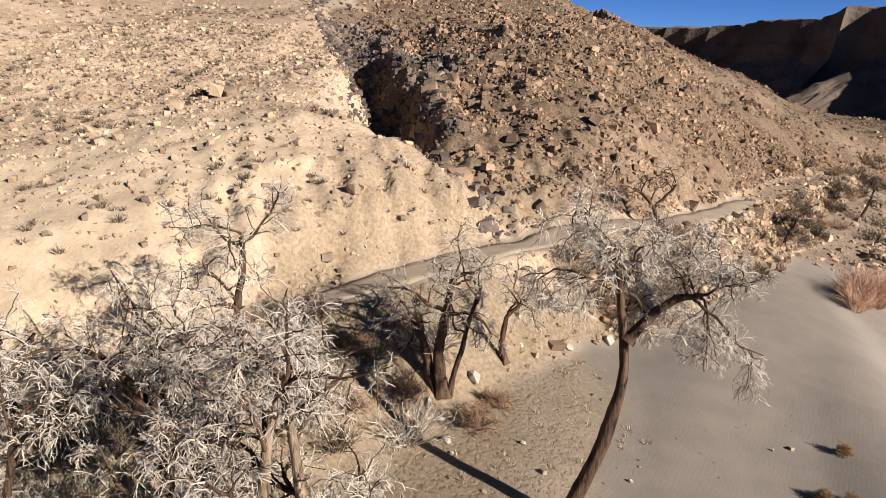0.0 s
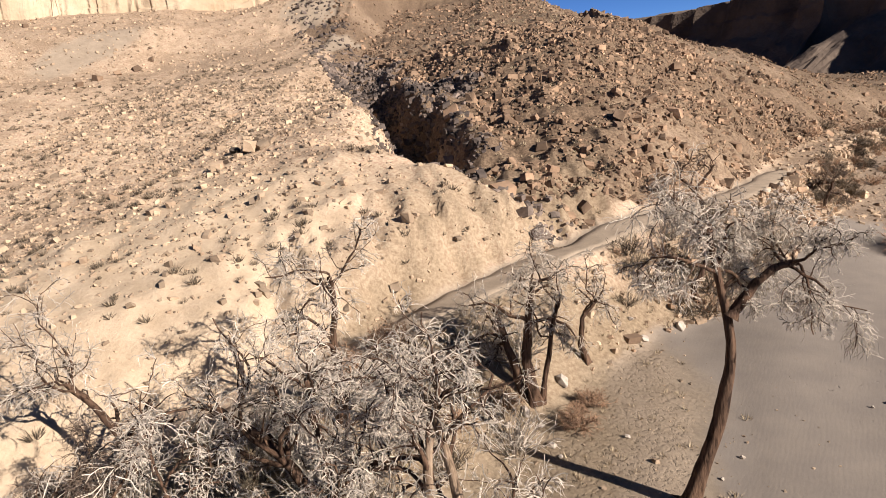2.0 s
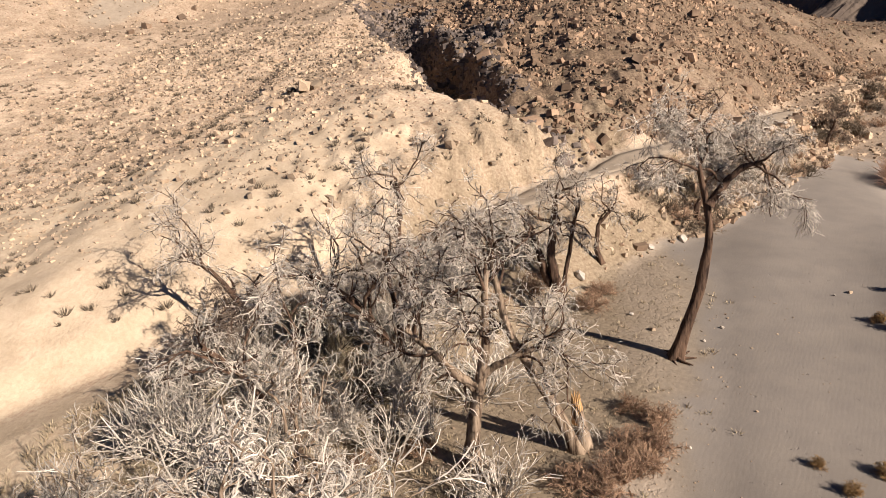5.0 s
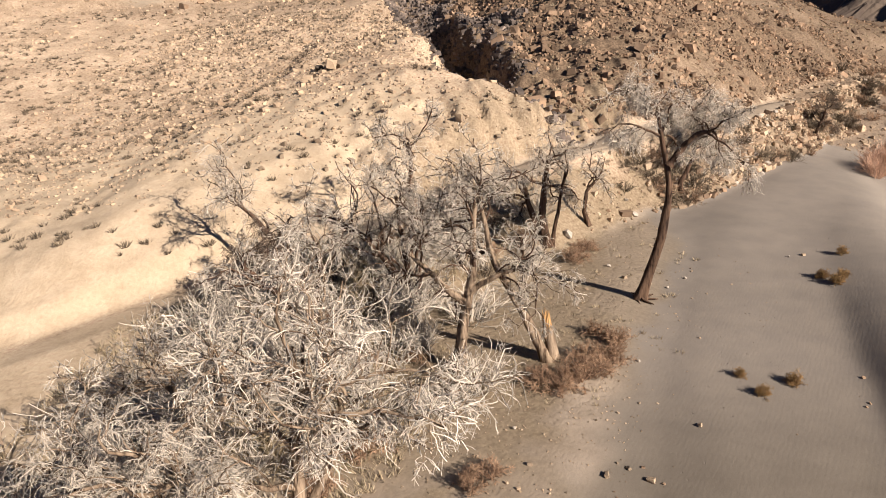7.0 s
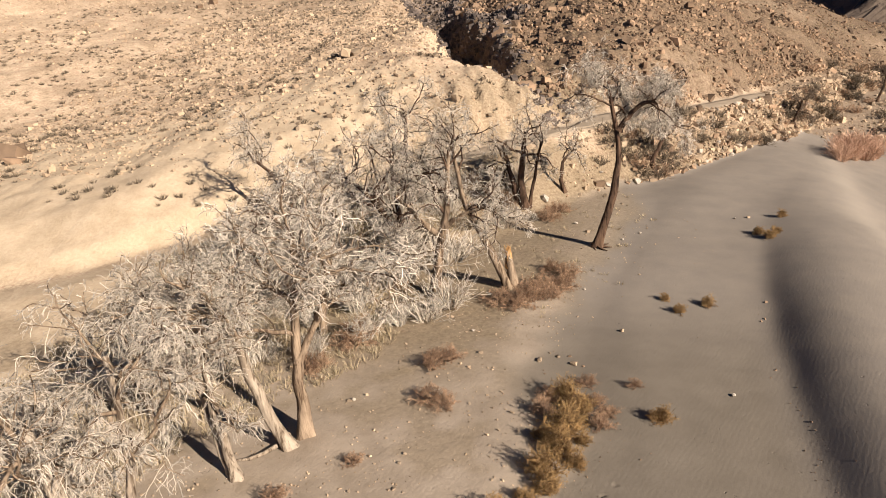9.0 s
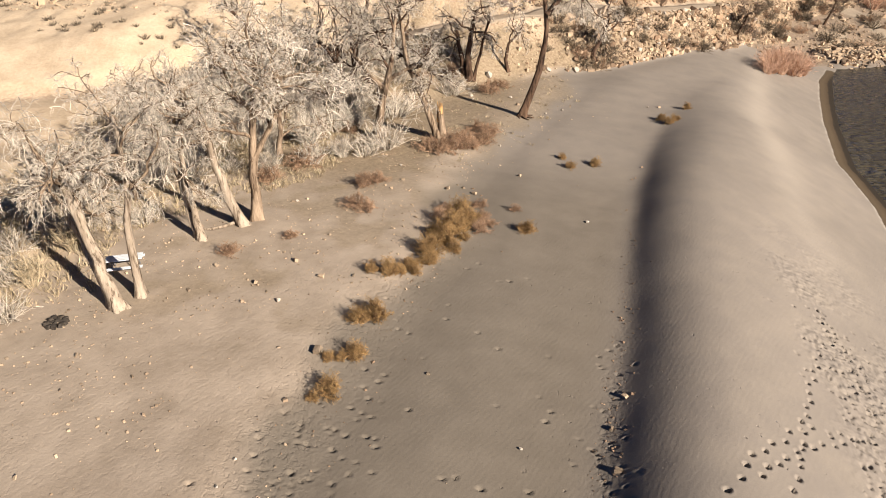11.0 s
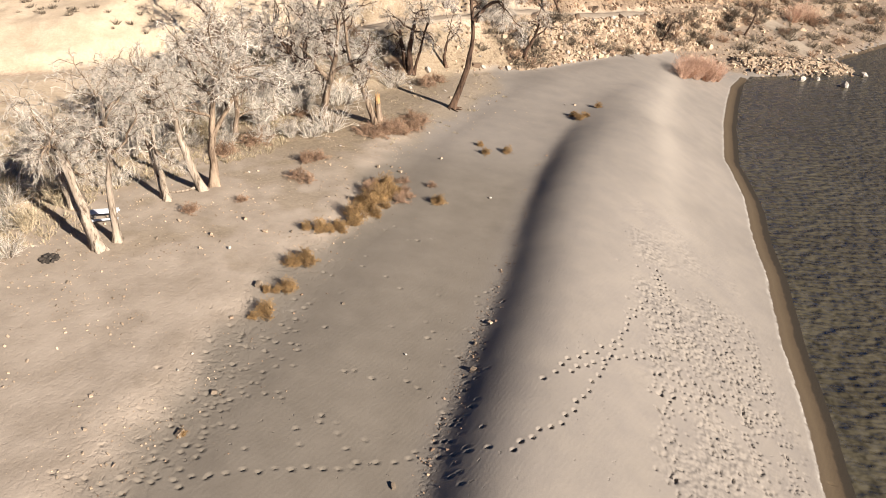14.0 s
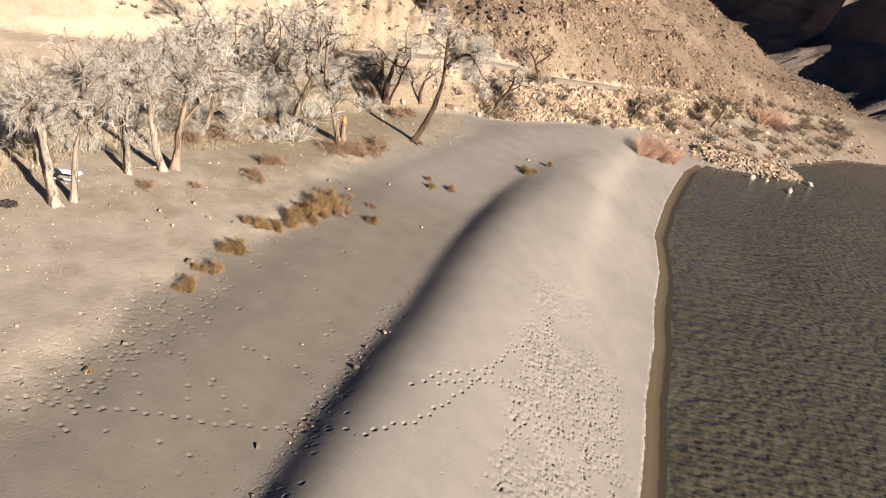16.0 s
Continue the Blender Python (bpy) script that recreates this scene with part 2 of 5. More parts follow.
def lattice(ix, iy, seed):
    n = (ix.astype(np.int64) * 374761393 + iy.astype(np.int64) * 668265263 + seed * 974711) & 0x7FFFFFFF
    n = ((n ^ (n >> 13)) * 1274126177) & 0x7FFFFFFF
    return ((n ^ (n >> 16)) & 0xFFFF) / 32767.5 - 1


def rough(x, y, size, seed=0):
    """Smooth value noise, -1 to 1, with lumps of that size in metres."""
    u, v = x / size, y / size
    iu, iv = np.floor(u), np.floor(v)
    fu, fv = u - iu, v - iv
    fu, fv = fu * fu * (3 - 2 * fu), fv * fv * (3 - 2 * fv)
    a, b = lattice(iu, iv, seed), lattice(iu + 1, iv, seed)
    c, d = lattice(iu, iv + 1, seed), lattice(iu + 1, iv + 1, seed)
    return (a * (1 - fu) + b * fu) * (1 - fv) + (c * (1 - fu) + d * fu) * fv


SHORE_Y = [-400, -60, -20, -6, 3, 18, 32, 45, 55, 70, 78, 83, 87, 91, 96, 110, 130, 200, 400, 900]
SHORE_X = [10, 30, 33.5, 34.7, 36, 37.6, 38.3, 40.5, 42.5, 46, 48.5, 50.5, 54, 61, 67, 77, 93, 185, 420, 900]
BASE_Y = [-400, -60, -33, -27, -20, -12, -3, 7, 13, 22, 31, 42, 60]
BASE_X = [5, 10.2, 11.1, 11.3, 11.9, 12.7, 13.3, 14.1, 15.0, 16.7, 18.9, 23, 34]
EDGE_Y = [-400, -33, -26, -18, -11, -7, -4, 2, 9, 17, 30]
EDGE_X = [-6, -0.6, 0.3, 0.4, 1.6, 3.2, 3.4, 1.2, 2.4, 4.3, 8]
GULLY_Y = [40, 48, 52, 57, 69, 82, 105, 125, 160, 400]
GULLY_X = [9, 3, -5.5, -12, -14, -17.4, -26, -34, -50, -120]
ROAD_X = [-300, -80, -36, -20, -8, 3, 12, 20, 25, 31.5, 40, 60, 90, 300]
ROAD_Y = [-160, -20, 10, 26, 38, 48.5, 56.5, 66, 73, 84, 98, 123, 155, 400]
ROAD_Z = [7.5, 8, 8.8, 10, 11.4, 12.2, 12.0, 11.5, 11.0, 10.1, 8.8, 7.2, 6, 5]


def shore_distance(x, y):
    slope = (np.interp(y + 2, SHORE_Y, SHORE_X) - np.interp(y - 2, SHORE_Y, SHORE_X)) / 4
    wave = 0.3 * rough(y, y * 0, 11, 3) + 0.06 * rough(y, y * 0, 4, 4)
    return (np.interp(y, SHORE_Y, SHORE_X) + wave - x) / np.sqrt(1 + slope * slope)


def road_distance(x, y):
    slope = (np.interp(x + 3, ROAD_X, ROAD_Y) - np.interp(x - 3, ROAD_X, ROAD_Y)) / 6
    return (y - np.interp(x, ROAD_X, ROAD_Y)) / np.sqrt(1 + slope * slope)


def beach_height(x, y):
    d = shore_distance(x, y)
    base = np.interp(y, BASE_Y, BASE_X) + 0.08 * rough(x * 0, y, 5, 9)
    edge = np.interp(y, EDGE_Y, EDGE_X) + 0.6 * rough(x * 0, y, 3, 8)
    floor = 5.45 + 0.6 * fade(base - x, 0, 9) + 0.1 * rough(x, y, 9, 5) + 0.025 * rough(x, y, 3, 6)
    terrace = 0.5 * fade(edge + 2 - x, 0, 5.5) + 0.022 * np.clip(edge - x, 0, 40)
    k = 0.32
    w = np.clip(k * np.logaddexp(0, (x - base - 0.2) / k) / 8.5, 0, 1)
    tall = 2.45 - 2.2 * fade(y, 2, 40) + 0.3 * fade(-y, 15, 27)
    berm = tall * (1 - (1 - w) ** 2.4)
    inland = floor + terrace + berm
    # the face towards the river, steepest in its middle
    run = np.clip(0.3 * d, 0, 2.2)
    face = sum(np.interp(d + run * i, [-40, -12, -3, 0, 0.9, 1.7, 2.0, 3.5, 8, 12, 16, 19, 23, 60],
                     [-5, -3.2, -0.9, 0, 0.2, 0.4, 0.55, 1.1, 3.2, 5.1, 6.7, 7.6, 8.4, 9]) for i in (-1, -0.5, 0, 0.5, 1)) / 5
    far = fade(y, 40, 75)
    face = face * (1 - 0.28 * far)
    k = 0.7
    return -np.log(np.exp(-inland / k) + np.exp(-face / k)) * k


def hill_height(x, y):
    s = road_distance(x, y)
    zr = np.interp(x, ROAD_X, ROAD_Z)
    calm = 0.25 + 0.75 * fade(x, -34, -20)
    s = s - calm * 0.8 * rough(x, y, 7, 11) * fade(s, 2, 5) - calm * (1.0 * np.abs(rough(x + 0.4 * y, y * 0.3, 2.6, 12)) + 0.5 * np.abs(rough(x + 0.4 * y, y * 0.4, 1.2, 13))) * fade(s, 2, 4)
    cut = np.interp(x, [-300, -80, -40, -20, -8, 3, 12, 30, 60], [0.8, 0.8, 1.4, 4.0, 5.2, 4.6, 4.2, 3.4, 2.5])
    u = np.clip(s - 5, 0, None)
    near = np.interp(x, [-300, -70, -43, -36, -20, 0, 15, 30, 45, 80], [0.38, 0.46, 0.68, 0.95, 1.03, 1.1, 1.27, 1.42, 1.3, 0.8])
    g = near + (np.interp(x, [-70, -35], [0.85, 1.05]) - near) * fade(u, 35, 85) * (x < 20)
    g = g * (1 - 0.9 * fade(y, 145, 190) * fade(x, 30, 52))
    rise = np.interp(u, [0, 5, 12, 27, 55, 80, 104, 125, 140, 180, 500], [0, 3.0, 5.6, 9.7, 13.5, 18, 24, 31, 42, 55, 70])
    up = zr + cut * fade(s, 1.6, 5.2) * (1 - fade(y, 140, 180) * fade(x, 30, 52)) + g * rise
    k = np.interp(x, [-300, -20, -5, 5, 20, 300], [0.16, 0.2, 0.5, 0.9, 1.2, 1.1])
    down = zr + k * np.clip(s + 1.9, None, 0)
    cap = np.interp(x, [-60, -20, 0, 17, 28, 41, 60, 90], [90, 62, 42.5, 37.5, 32.5, 29, 21, 12]) + 0.8 * rough(x, y, 6, 15) + 0.4 * rough(x, y, 2, 16)
    up = np.where(y > 120, np.minimum(up, cap + 3 * (1 - fade(y, 120, 150))), up)
    z = np.where(s > 0, up, down)
    # the back of the hill, which runs on beyond the first ridge
    back = np.interp(x, [30, 40, 60, 75, 85, 97, 115, 135], [36, 33, 27.5, 22.5, 17, 11, 5.5, 2]) + 1.6 * rough(x, y, 14, 33) + 0.7 * rough(x, y, 5, 34)
    back = back * fade(y, 185, 275) * (1 - fade(y, 330, 430))
    z = np.where((x > 25) & (x < 150), np.maximum(z, back * fade(x, 25, 38)), z)
    # gully with a shaded right wall and a rib of debris beside it
    axis = np.interp(y, GULLY_Y, GULLY_X)
    deep = np.interp(y, [50, 55, 60, 70, 80, 95, 110, 128], [0.3, 3.2, 5.6, 7.4, 7.8, 6.0, 3.4, 0])
    dx = x - axis + 1.2 * rough(x, y, 6, 14)
    z = z - deep * np.exp(-np.where(dx < 0, (dx / 2.8) ** 2, (dx / 4.2) ** 2))
    z = z + deep * 0.15 * np.exp(-(((dx - 10) / 5.0) ** 2))
    z = z + 3.2 * np.interp(y, [62, 70, 96, 110], [0, 1, 1, 0]) * np.exp(-((dx - 6.5 - 0.8 * rough(x, y, 4, 37)) / 2.0) ** 2)
    # the wide hollow behind the pale spur, and a short side ravine that joins the gully
    hollow = np.interp(y, [48.5, 53, 57, 62, 75, 92, 110, 128], [0, 3.0, 4.8, 5.4, 6.0, 5.4, 2.8, 0]) * fade(s, 2.0, 6.5)
    z = z - hollow * np.exp(-np.where(dx < 5, ((dx - 5) / 5.0) ** 2, ((dx - 5) / 11.0) ** 2))
    z = z - 0.9 * fade(dx, -9, -2) * fade(y, 56, 64) * (1 - fade(y, 85, 100))
    along = np.clip(((x + 17.5) * 9.5 + (y - 80) * 14) / (9.5 ** 2 + 14 ** 2), -0.1, 1.1)
    side = (x + 17.5 - 9.5 * along) * 0.83 - (y - 80 - 14 * along) * 0.56 + 0.5 * rough(x, y, 3, 19)
    z = z - 5.5 * fade(along, -0.1, 0.2) * (1 - fade(along, 0.75, 1.1)) * np.exp(-np.where(side > 0, (side / 1.3) ** 2, (side / 3.5) ** 2))
    # rocky ledge on the right-hand slope
    ledge = np.interp(x, [-15, 0, 12, 30, 45], [108, 98, 90, 92, 100])
    z = z + 1.1 * fade(y - ledge, -0.6, 1.2) * fade(x, -18, -6) * (1 - fade(x, 26, 34))
    for ax, ay, bx, by, drop in ((15, 88, 36, 112, 1.5), (6, 96, 16, 90, 1.3), (2, 84, 18, 76, 1.0), (22, 96, 40, 126, 1.3), (8, 112, 30, 140, 1.6)):
        long = math.hypot(bx - ax, by - ay)
        u = ((x - ax) * (bx - ax) + (y - ay) * (by - ay)) / long
        v = ((x - ax) * (by - ay) - (y - ay) * (bx - ax)) / long + 1.0 * rough(x, y, 4, 35) + 0.5 * rough(x, y, 1.6, 36)
        z = z - drop * fade(u, -2, 3) * (1 - fade(u, long - 3, long + 2)) * (np.exp(-np.where(v > 0, (v / 0.9) ** 2, (v / 2.6) ** 2)) - 0.5 * np.exp(-((v - 1.8) / 1.4) ** 2))
    lumps = 0.35 * rough(x, y, 9, 20) + 0.2 * rough(x, y, 3.6, 21) + 0.15 * rough(x, y, 1.5, 22) + 0.09 * rough(x, y, 0.8, 23)
    craggy = (0.8 * (0.5 - np.abs(rough(x, y, 5, 26))) + 0.5 * (0.5 - np.abs(rough(x, y, 2.4, 27)))) * fade(dx, -5, 0) * (1 - fade(dx, 18, 30))
    rubble = (0.32 * rough(x, y, 1.7, 28) + 0.2 * rough(x, y, 0.9, 29)) * fade(dx, -1, 3)
    flutes = 0.9 * np.abs(rough(x + 0.5 * y, y * 0.25, 1.3, 17)) + 0.35 * rough(x, y, 0.9, 18)
    z = z - flutes * fade(s, 1.8, 2.8) * (1 - fade(s, 7, 12)) * (1 - fade(x, 3, 8)) * fade(x, -27, -20)
    return z + (lumps * (1 - 0.7 * (1 - fade(s, 8, 18)) * (1 - fade(x, -30, -20))) + craggy + rubble) * fade(s, 1.6, 4) + 0.35 * (0.6 * rough(x, y, 2.2, 24) + 0.4 * rough(x, y, 1.0, 25)) * fade(-s, 2, 4) * fade(x, -4, 4)


def height(x, y):
    x, y = np.asarray(x, float), np.asarray(y, float)
    a, b = beach_height(x, y), hill_height(x, y)
    k = 0.35
    m = np.maximum(a, b)
    z = m + np.log(np.exp((a - m) / k) + np.exp((b - m) / k)) * k
    d = shore_distance(x, y)
    z = np.where(d < 6, a + (z - a) * fade(d, 0.5, 6), z)
    # the other bank, across the river
    other = np.interp(x - np.interp(y, SHORE_Y, SHORE_X), [0, 92, 108, 130, 190], [-9, -4, 0.6, 2.5, 5]) + 0.8 * rough(x, y, 14, 31) * fade(x, 90, 130)
    z = np.where(d < -4, np.maximum(z, other), z)
    # rock bar running out into the river below the bank
    ax, ay, bx, by = 50.0, 88.0, 69.0, 96.0
    k = np.clip(((x - ax) * (bx - ax) + (y - ay) * (by - ay)) / ((bx - ax) ** 2 + (by - ay) ** 2), 0, 1)
    off = np.hypot(x - ax - k * (bx - ax), y - ay - k * (by - ay))
    heap = (2.6 - 1.1 * k) * np.exp(-(off / 4.2) ** 2) - 0.5 + 0.3 * rough(x, y, 1.6, 32)
    z = np.where(off < 9, np.maximum(z, heap), z)
    return z + 0.01 * rough(x, y, 1.3, 40)


def ground_z(x, y):
    return float(height(np.array([x]), np.array([y]))[0])


# ---- mesh helpers ----
def part(name, mesh, mat, parent=None, label="", smooth=False):
    """Links a mesh (or a bmesh) as one object, under a thing where one is given."""
    if isinstance(mesh, bmesh.types.BMesh):
        data = bpy.data.meshes.new(name)
        mesh.to_mesh(data)
        mesh.free()
        mesh = data
    if mat is not None and not mesh.materials:
        mesh.materials.append(mat)
    if smooth:
        mesh.shade_smooth()
    ob = new(name, mesh)
    if parent is not None:
        ob.parent = parent
    return tagged(ob, label)


def thing(name, at, label, category, group="", turn=0):
    ob = new(name)
    ob.empty_display_size = 0.3
    ob.matrix_basis = pose(*at, 0, 0, turn)
    return tagged(ob, label, category, group)


def mesh_of(name, verts, faces):
    """A mesh from arrays: verts (n, 3) and faces (m, k), or a list of such face arrays."""
    me = bpy.data.meshes.new(name)
    groups = faces if isinstance(faces, list) else [faces]
    groups = [np.asarray(f, np.int32) for f in groups if len(f)]
    loops = np.concatenate([f.ravel() for f in groups])
    sizes = np.concatenate([np.full(len(f), f.shape[1], np.int32) for f in groups])
    me.vertices.add(len(verts))
    me.vertices.foreach_set("co", np.asarray(verts, np.float32).ravel())
    me.loops.add(len(loops))
    me.loops.foreach_set("vertex_index", loops)
    me.polygons.add(len(sizes))
    me.polygons.foreach_set("loop_start", np.concatenate([[0], np.cumsum(sizes)[:-1]]).astype(np.int32))
    me.polygons.foreach_set("loop_total", sizes)
    me.update(calc_edges=True)
    me.shade_flat()
    return me


class Tubes:
    """Collects many tapered round stems, each a row of points with a radius at each."""

    def __init__(self):
        self.verts, self.faces, self.count = [], [], 0

    def add(self, points, radii, sides=5):
        points, radii = np.asarray(points, float), np.asarray(radii, float)
        n, k, _ = points.shape
        along = points[:, -1] - points[:, 0]
        along /= np.linalg.norm(along, axis=1, keepdims=True) + 1e-9
        aid = np.where(np.abs(along[:, 2:3]) > 0.8, [[1.0, 0, 0]], [[0, 0, 1.0]])
        u = np.cross(along, aid)
        u /= np.linalg.norm(u, axis=1, keepdims=True) + 1e-9
        v = np.cross(along, u)
        a = np.arange(sides) * 2 * np.pi / sides
        ring = np.cos(a)[None, :, None] * u[:, None] + np.sin(a)[None, :, None] * v[:, None]
        verts = points[:, :, None] + radii[:, :, None, None] * ring[:, None]
        index = np.arange(n * k * sides).reshape(n, k, sides) + self.count
        nxt = np.roll(index, -1, axis=2)
        quads = np.stack([index[:, :-1], nxt[:, :-1], nxt[:, 1:], index[:, 1:]], -1).reshape(-1, 4)
        self.verts.append(verts.reshape(-1, 3))
        self.faces.append(quads)
        self.count += n * k * sides

    def mesh(self, name):
        return mesh_of(name, np.concatenate(self.verts), np.concatenate(self.faces))


def rock_shape(rng, points=11, flat=0.7):
    """A broken block: the corners of a box, each knocked about, with one or two more on its faces."""
    bm = bmesh.new()
    for i in range(8):
        corner = np.array([(i & 1) - 0.5, (i >> 1 & 1) - 0.5, (i >> 2) - 0.5])
        bm.verts.new((corner + rng.normal(0, 0.085, 3)) * np.array([1.0, 0.74, flat * 0.85]))
    for _ in range(points - 8):
        d = rng.normal(size=3)
        bm.verts.new(d / np.linalg.norm(d) * 0.56 * np.array([1.1, 0.8, flat]))
    res = bmesh.ops.convex_hull(bm, input=bm.verts)
    bmesh.ops.delete(bm, geom=[g for g in res["geom_interior"] if isinstance(g, bmesh.types.BMVert)], context="VERTS")
    bmesh.ops.triangulate(bm, faces=bm.faces)
    bm.verts.index_update()
    verts = np.array([v.co[:] for v in bm.verts])
    faces = np.array([[v.index for v in f.verts] for f in bm.faces])
    bm.free()
    return verts, faces


def boulder_shape(rng, points=20):
    """A rounded boulder: the hull of points strewn over an uneven egg."""
    bm = bmesh.new()
    for _ in range(points):
        d = rng.normal(size=3)
        bm.verts.new(d / np.linalg.norm(d) * rng.uniform(0.44, 0.56) * np.array([1.05, 0.85, 0.7]))
    res = bmesh.ops.convex_hull(bm, input=bm.verts)
    bmesh.ops.delete(bm, geom=[g for g in res["geom_interior"] if isinstance(g, bmesh.types.BMVert)], context="VERTS")
    bm.verts.index_update()
    verts = np.array([v.co[:] for v in bm.verts])
    faces = np.array([[v.index for v in f.verts] for f in bm.faces])
    bm.free()
    return verts, faces


shape_rng = np.random.default_rng(5)
BOULDERS = [boulder_shape(shape_rng, 16 + i) for i in range(12)]
ROCKS = [rock_shape(shape_rng, 8 + i % 3, 0.6 + 0.05 * (i % 6)) for i in range(12)]


def rock_field(name, places, sizes, mat, rng, sink=0.2):
    """Many loose stones in one mesh, lying on the ground at the places given."""
    verts, faces, count = [], [], 0
    kinds = rng.integers(0, len(ROCKS), len(places))
    for kind, (rv, rf) in enumerate(ROCKS):
        pick = np.nonzero(kinds == kind)[0]
        if not len(pick):
            continue
        p, s, a = places[pick], sizes[pick], rng.random(len(pick)) * 6.283
        tilt = rng.normal(0, 0.26, (len(pick), 2))
        stretch = 0.7 + 0.6 * rng.random((len(pick), 3))
        v = rv[None] * stretch[:, None] * s[:, None, None]
        c, d = np.cos(a)[:, None], np.sin(a)[:, None]
        x, y = v[..., 0] * c - v[..., 1] * d, v[..., 0] * d + v[..., 1] * c
        z = v[..., 2] + x * tilt[:, :1] + y * tilt[:, 1:]
        ground = height(p[:, 0], p[:, 1]) + s * (0.3 - sink)
        out = np.stack([x + p[:, :1], y + p[:, 1:2], z + ground[:, None]], -1)
        n = rv.shape[0]
        faces.append((rf[None] + (np.arange(len(pick)) * n)[:, None, None] + count).reshape(-1, 3))
        verts.append(out.reshape(-1, 3))
        count += len(pick) * n
    return part(name, mesh_of(name, np.concatenate(verts), np.concatenate(faces)), mat)


# ---- ground ----
def steps(spans):
    out = [spans[0][0]]
    for a, b, n in spans:
        out.extend(np.linspace(a, b, n + 1)[1:])
    return np.array(out)


def build_ground():
    grow = 1.3
    xs = steps([(-130, -60, 64), (-60, -22, 82), (-22, -4, 50), (-4, 13, 160), (13, 30.5, 240), (30.5, 32, 12), (32, 48, 60), (48, 110, 70), (110, 200, 30)])
    ys = steps([(-110, -60, 30), (-60, -35, 56), (-35, -6, 380), (-6, 50, 120), (50, 120, 120), (120, 220, 56)])
    out = 4 * grow ** np.arange(1, 19)
    xs = np.concatenate([(xs[0] - np.cumsum(out))[::-1], xs, xs[-1] + np.cumsum(out)])
    ys = np.concatenate([(ys[0] - np.cumsum(out))[::-1], ys, ys[-1] + np.cumsum(out)])
    gx, gy = np.meshgrid(xs, ys)
    z = height(gx, gy)
    stamp_dents(xs, ys, z)
    nx, ny = len(xs), len(ys)
    index = np.arange(nx * ny).reshape(ny, nx)
    quads = np.stack([index[:-1, :-1], index[:-1, 1:], index[1:, 1:], index[1:, :-1]], -1).reshape(-1, 4)
    me = mesh_of("ground", np.stack([gx, gy, z], -1).reshape(-1, 3), quads)
    s, d = road_distance(gx, gy), shore_distance(gx, gy)
    ragged = 1.2 * rough(gx, gy, 4, 50) + 0.6 * rough(gx, gy, 1.4, 51)
    rise = hill_height(gx, gy) - beach_height(gx, gy)
    hill = fade(rise + 0.3 * ragged, 0.0, 0.8)
    edge = np.interp(gy, EDGE_Y, EDGE_X)
    zones = {
        "hill": hill,
        "silt": fade(np.interp(gy, BASE_Y, BASE_X) + 1.2 - gx, 0, 3) * (1 - 0.9 * fade(gy, 0, 16)),
        "terrace": fade(edge + ragged - gx, 0, 3) * 0.9,
        "cream": fade(s + ragged, 0.5, 3) * (1 - fade(s + 2.5 * ragged - np.interp(gx, [-60, -30, -10, 5], [34, 22, 8, 4]), 0, 9)) * (1 - fade(gx + 2 * ragged, -1, 6)) * (1 - 0.7 * fade(gx, -19, -12)),
        "talus": fade(gx + ragged - np.interp(gy, GULLY_Y, GULLY_X), -1, 1.5) * fade(s + ragged, 1.5, 3) * (1.0 - 0.28 * fade(rough(gx, gy, 14, 53), -0.1, 0.8)),
        "litter": np.clip(0.5 * fade(rough(gx, gy, 3.2, 94) + 0.5 * rough(gx, gy, 1.1, 95), 0.05, 0.6) * fade(edge - 1 - gx, 0, 4) * (1 - fade(gy, 4, 10)) * fade(gy, -22, -14) + (1 - fade(np.abs(gx + 11 - 0.12 * gy + 2 * ragged), 5, 11)) * fade(gy, -4, 8) * (1 - fade(gy, 30, 44)) + 0.6 * fade(-s + ragged, 2, 5) * fade(gx, -8, 2) * hill + 0.6 * fade(s + 0.5 * ragged, 1.5, 2.5) * (1 - fade(s + ragged, 7, 13)) * fade(gx, -16, -10) * (1 - fade(gx, 4, 7)) + 0.5 * fade(edge + 1.5 + 1.5 * ragged - gx, 0, 2.5) * fade(gy, 6, 15) * (1 - fade(gy, 36, 46)) * fade(-s, 0, 2), 0, 0.8),
        "road": (1 - fade(np.abs(s) + 0.25 * ragged, 1.6, 2.4)) * fade(gx, -26, -14) * (1 - fade(gx, 24, 34)) * 0.95,
        "shore": np.clip(d, 0, 10) / 10 + 0.06 * fade(gy, 70, 78) + (np.hypot(gx - 60, gy - 93) < 17),
    }
    zones["cream"] = np.maximum(zones["cream"], 0.9 * fade(-gx + 1.5 * ragged, 15.5, 20.5) * fade(gy, -44, -34) * fade(-s, -2, 0))
    bank = fade(-s + ragged, 1.9, 3) * fade(gx + ragged, 1, 5) * hill
    bar = np.hypot((gx - 59.5) * 0.92 + (gy - 92) * 0.39, ((gy - 92) * 0.92 - (gx - 59.5) * 0.39) * 2.4) < 14
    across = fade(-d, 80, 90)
    shelf = fade(gy + ragged - np.interp(gx, [20, 30, 37, 44, 50], [100, 80, 76, 79, 82]), 0, 2) * fade(gx, 28, 34) * fade(d + ragged, 1, 3) * fade(s + ragged, -40, -30)
    distant = fade(np.hypot(gx, gy - 60), 120, 170) * fade(gx, 20, 45)
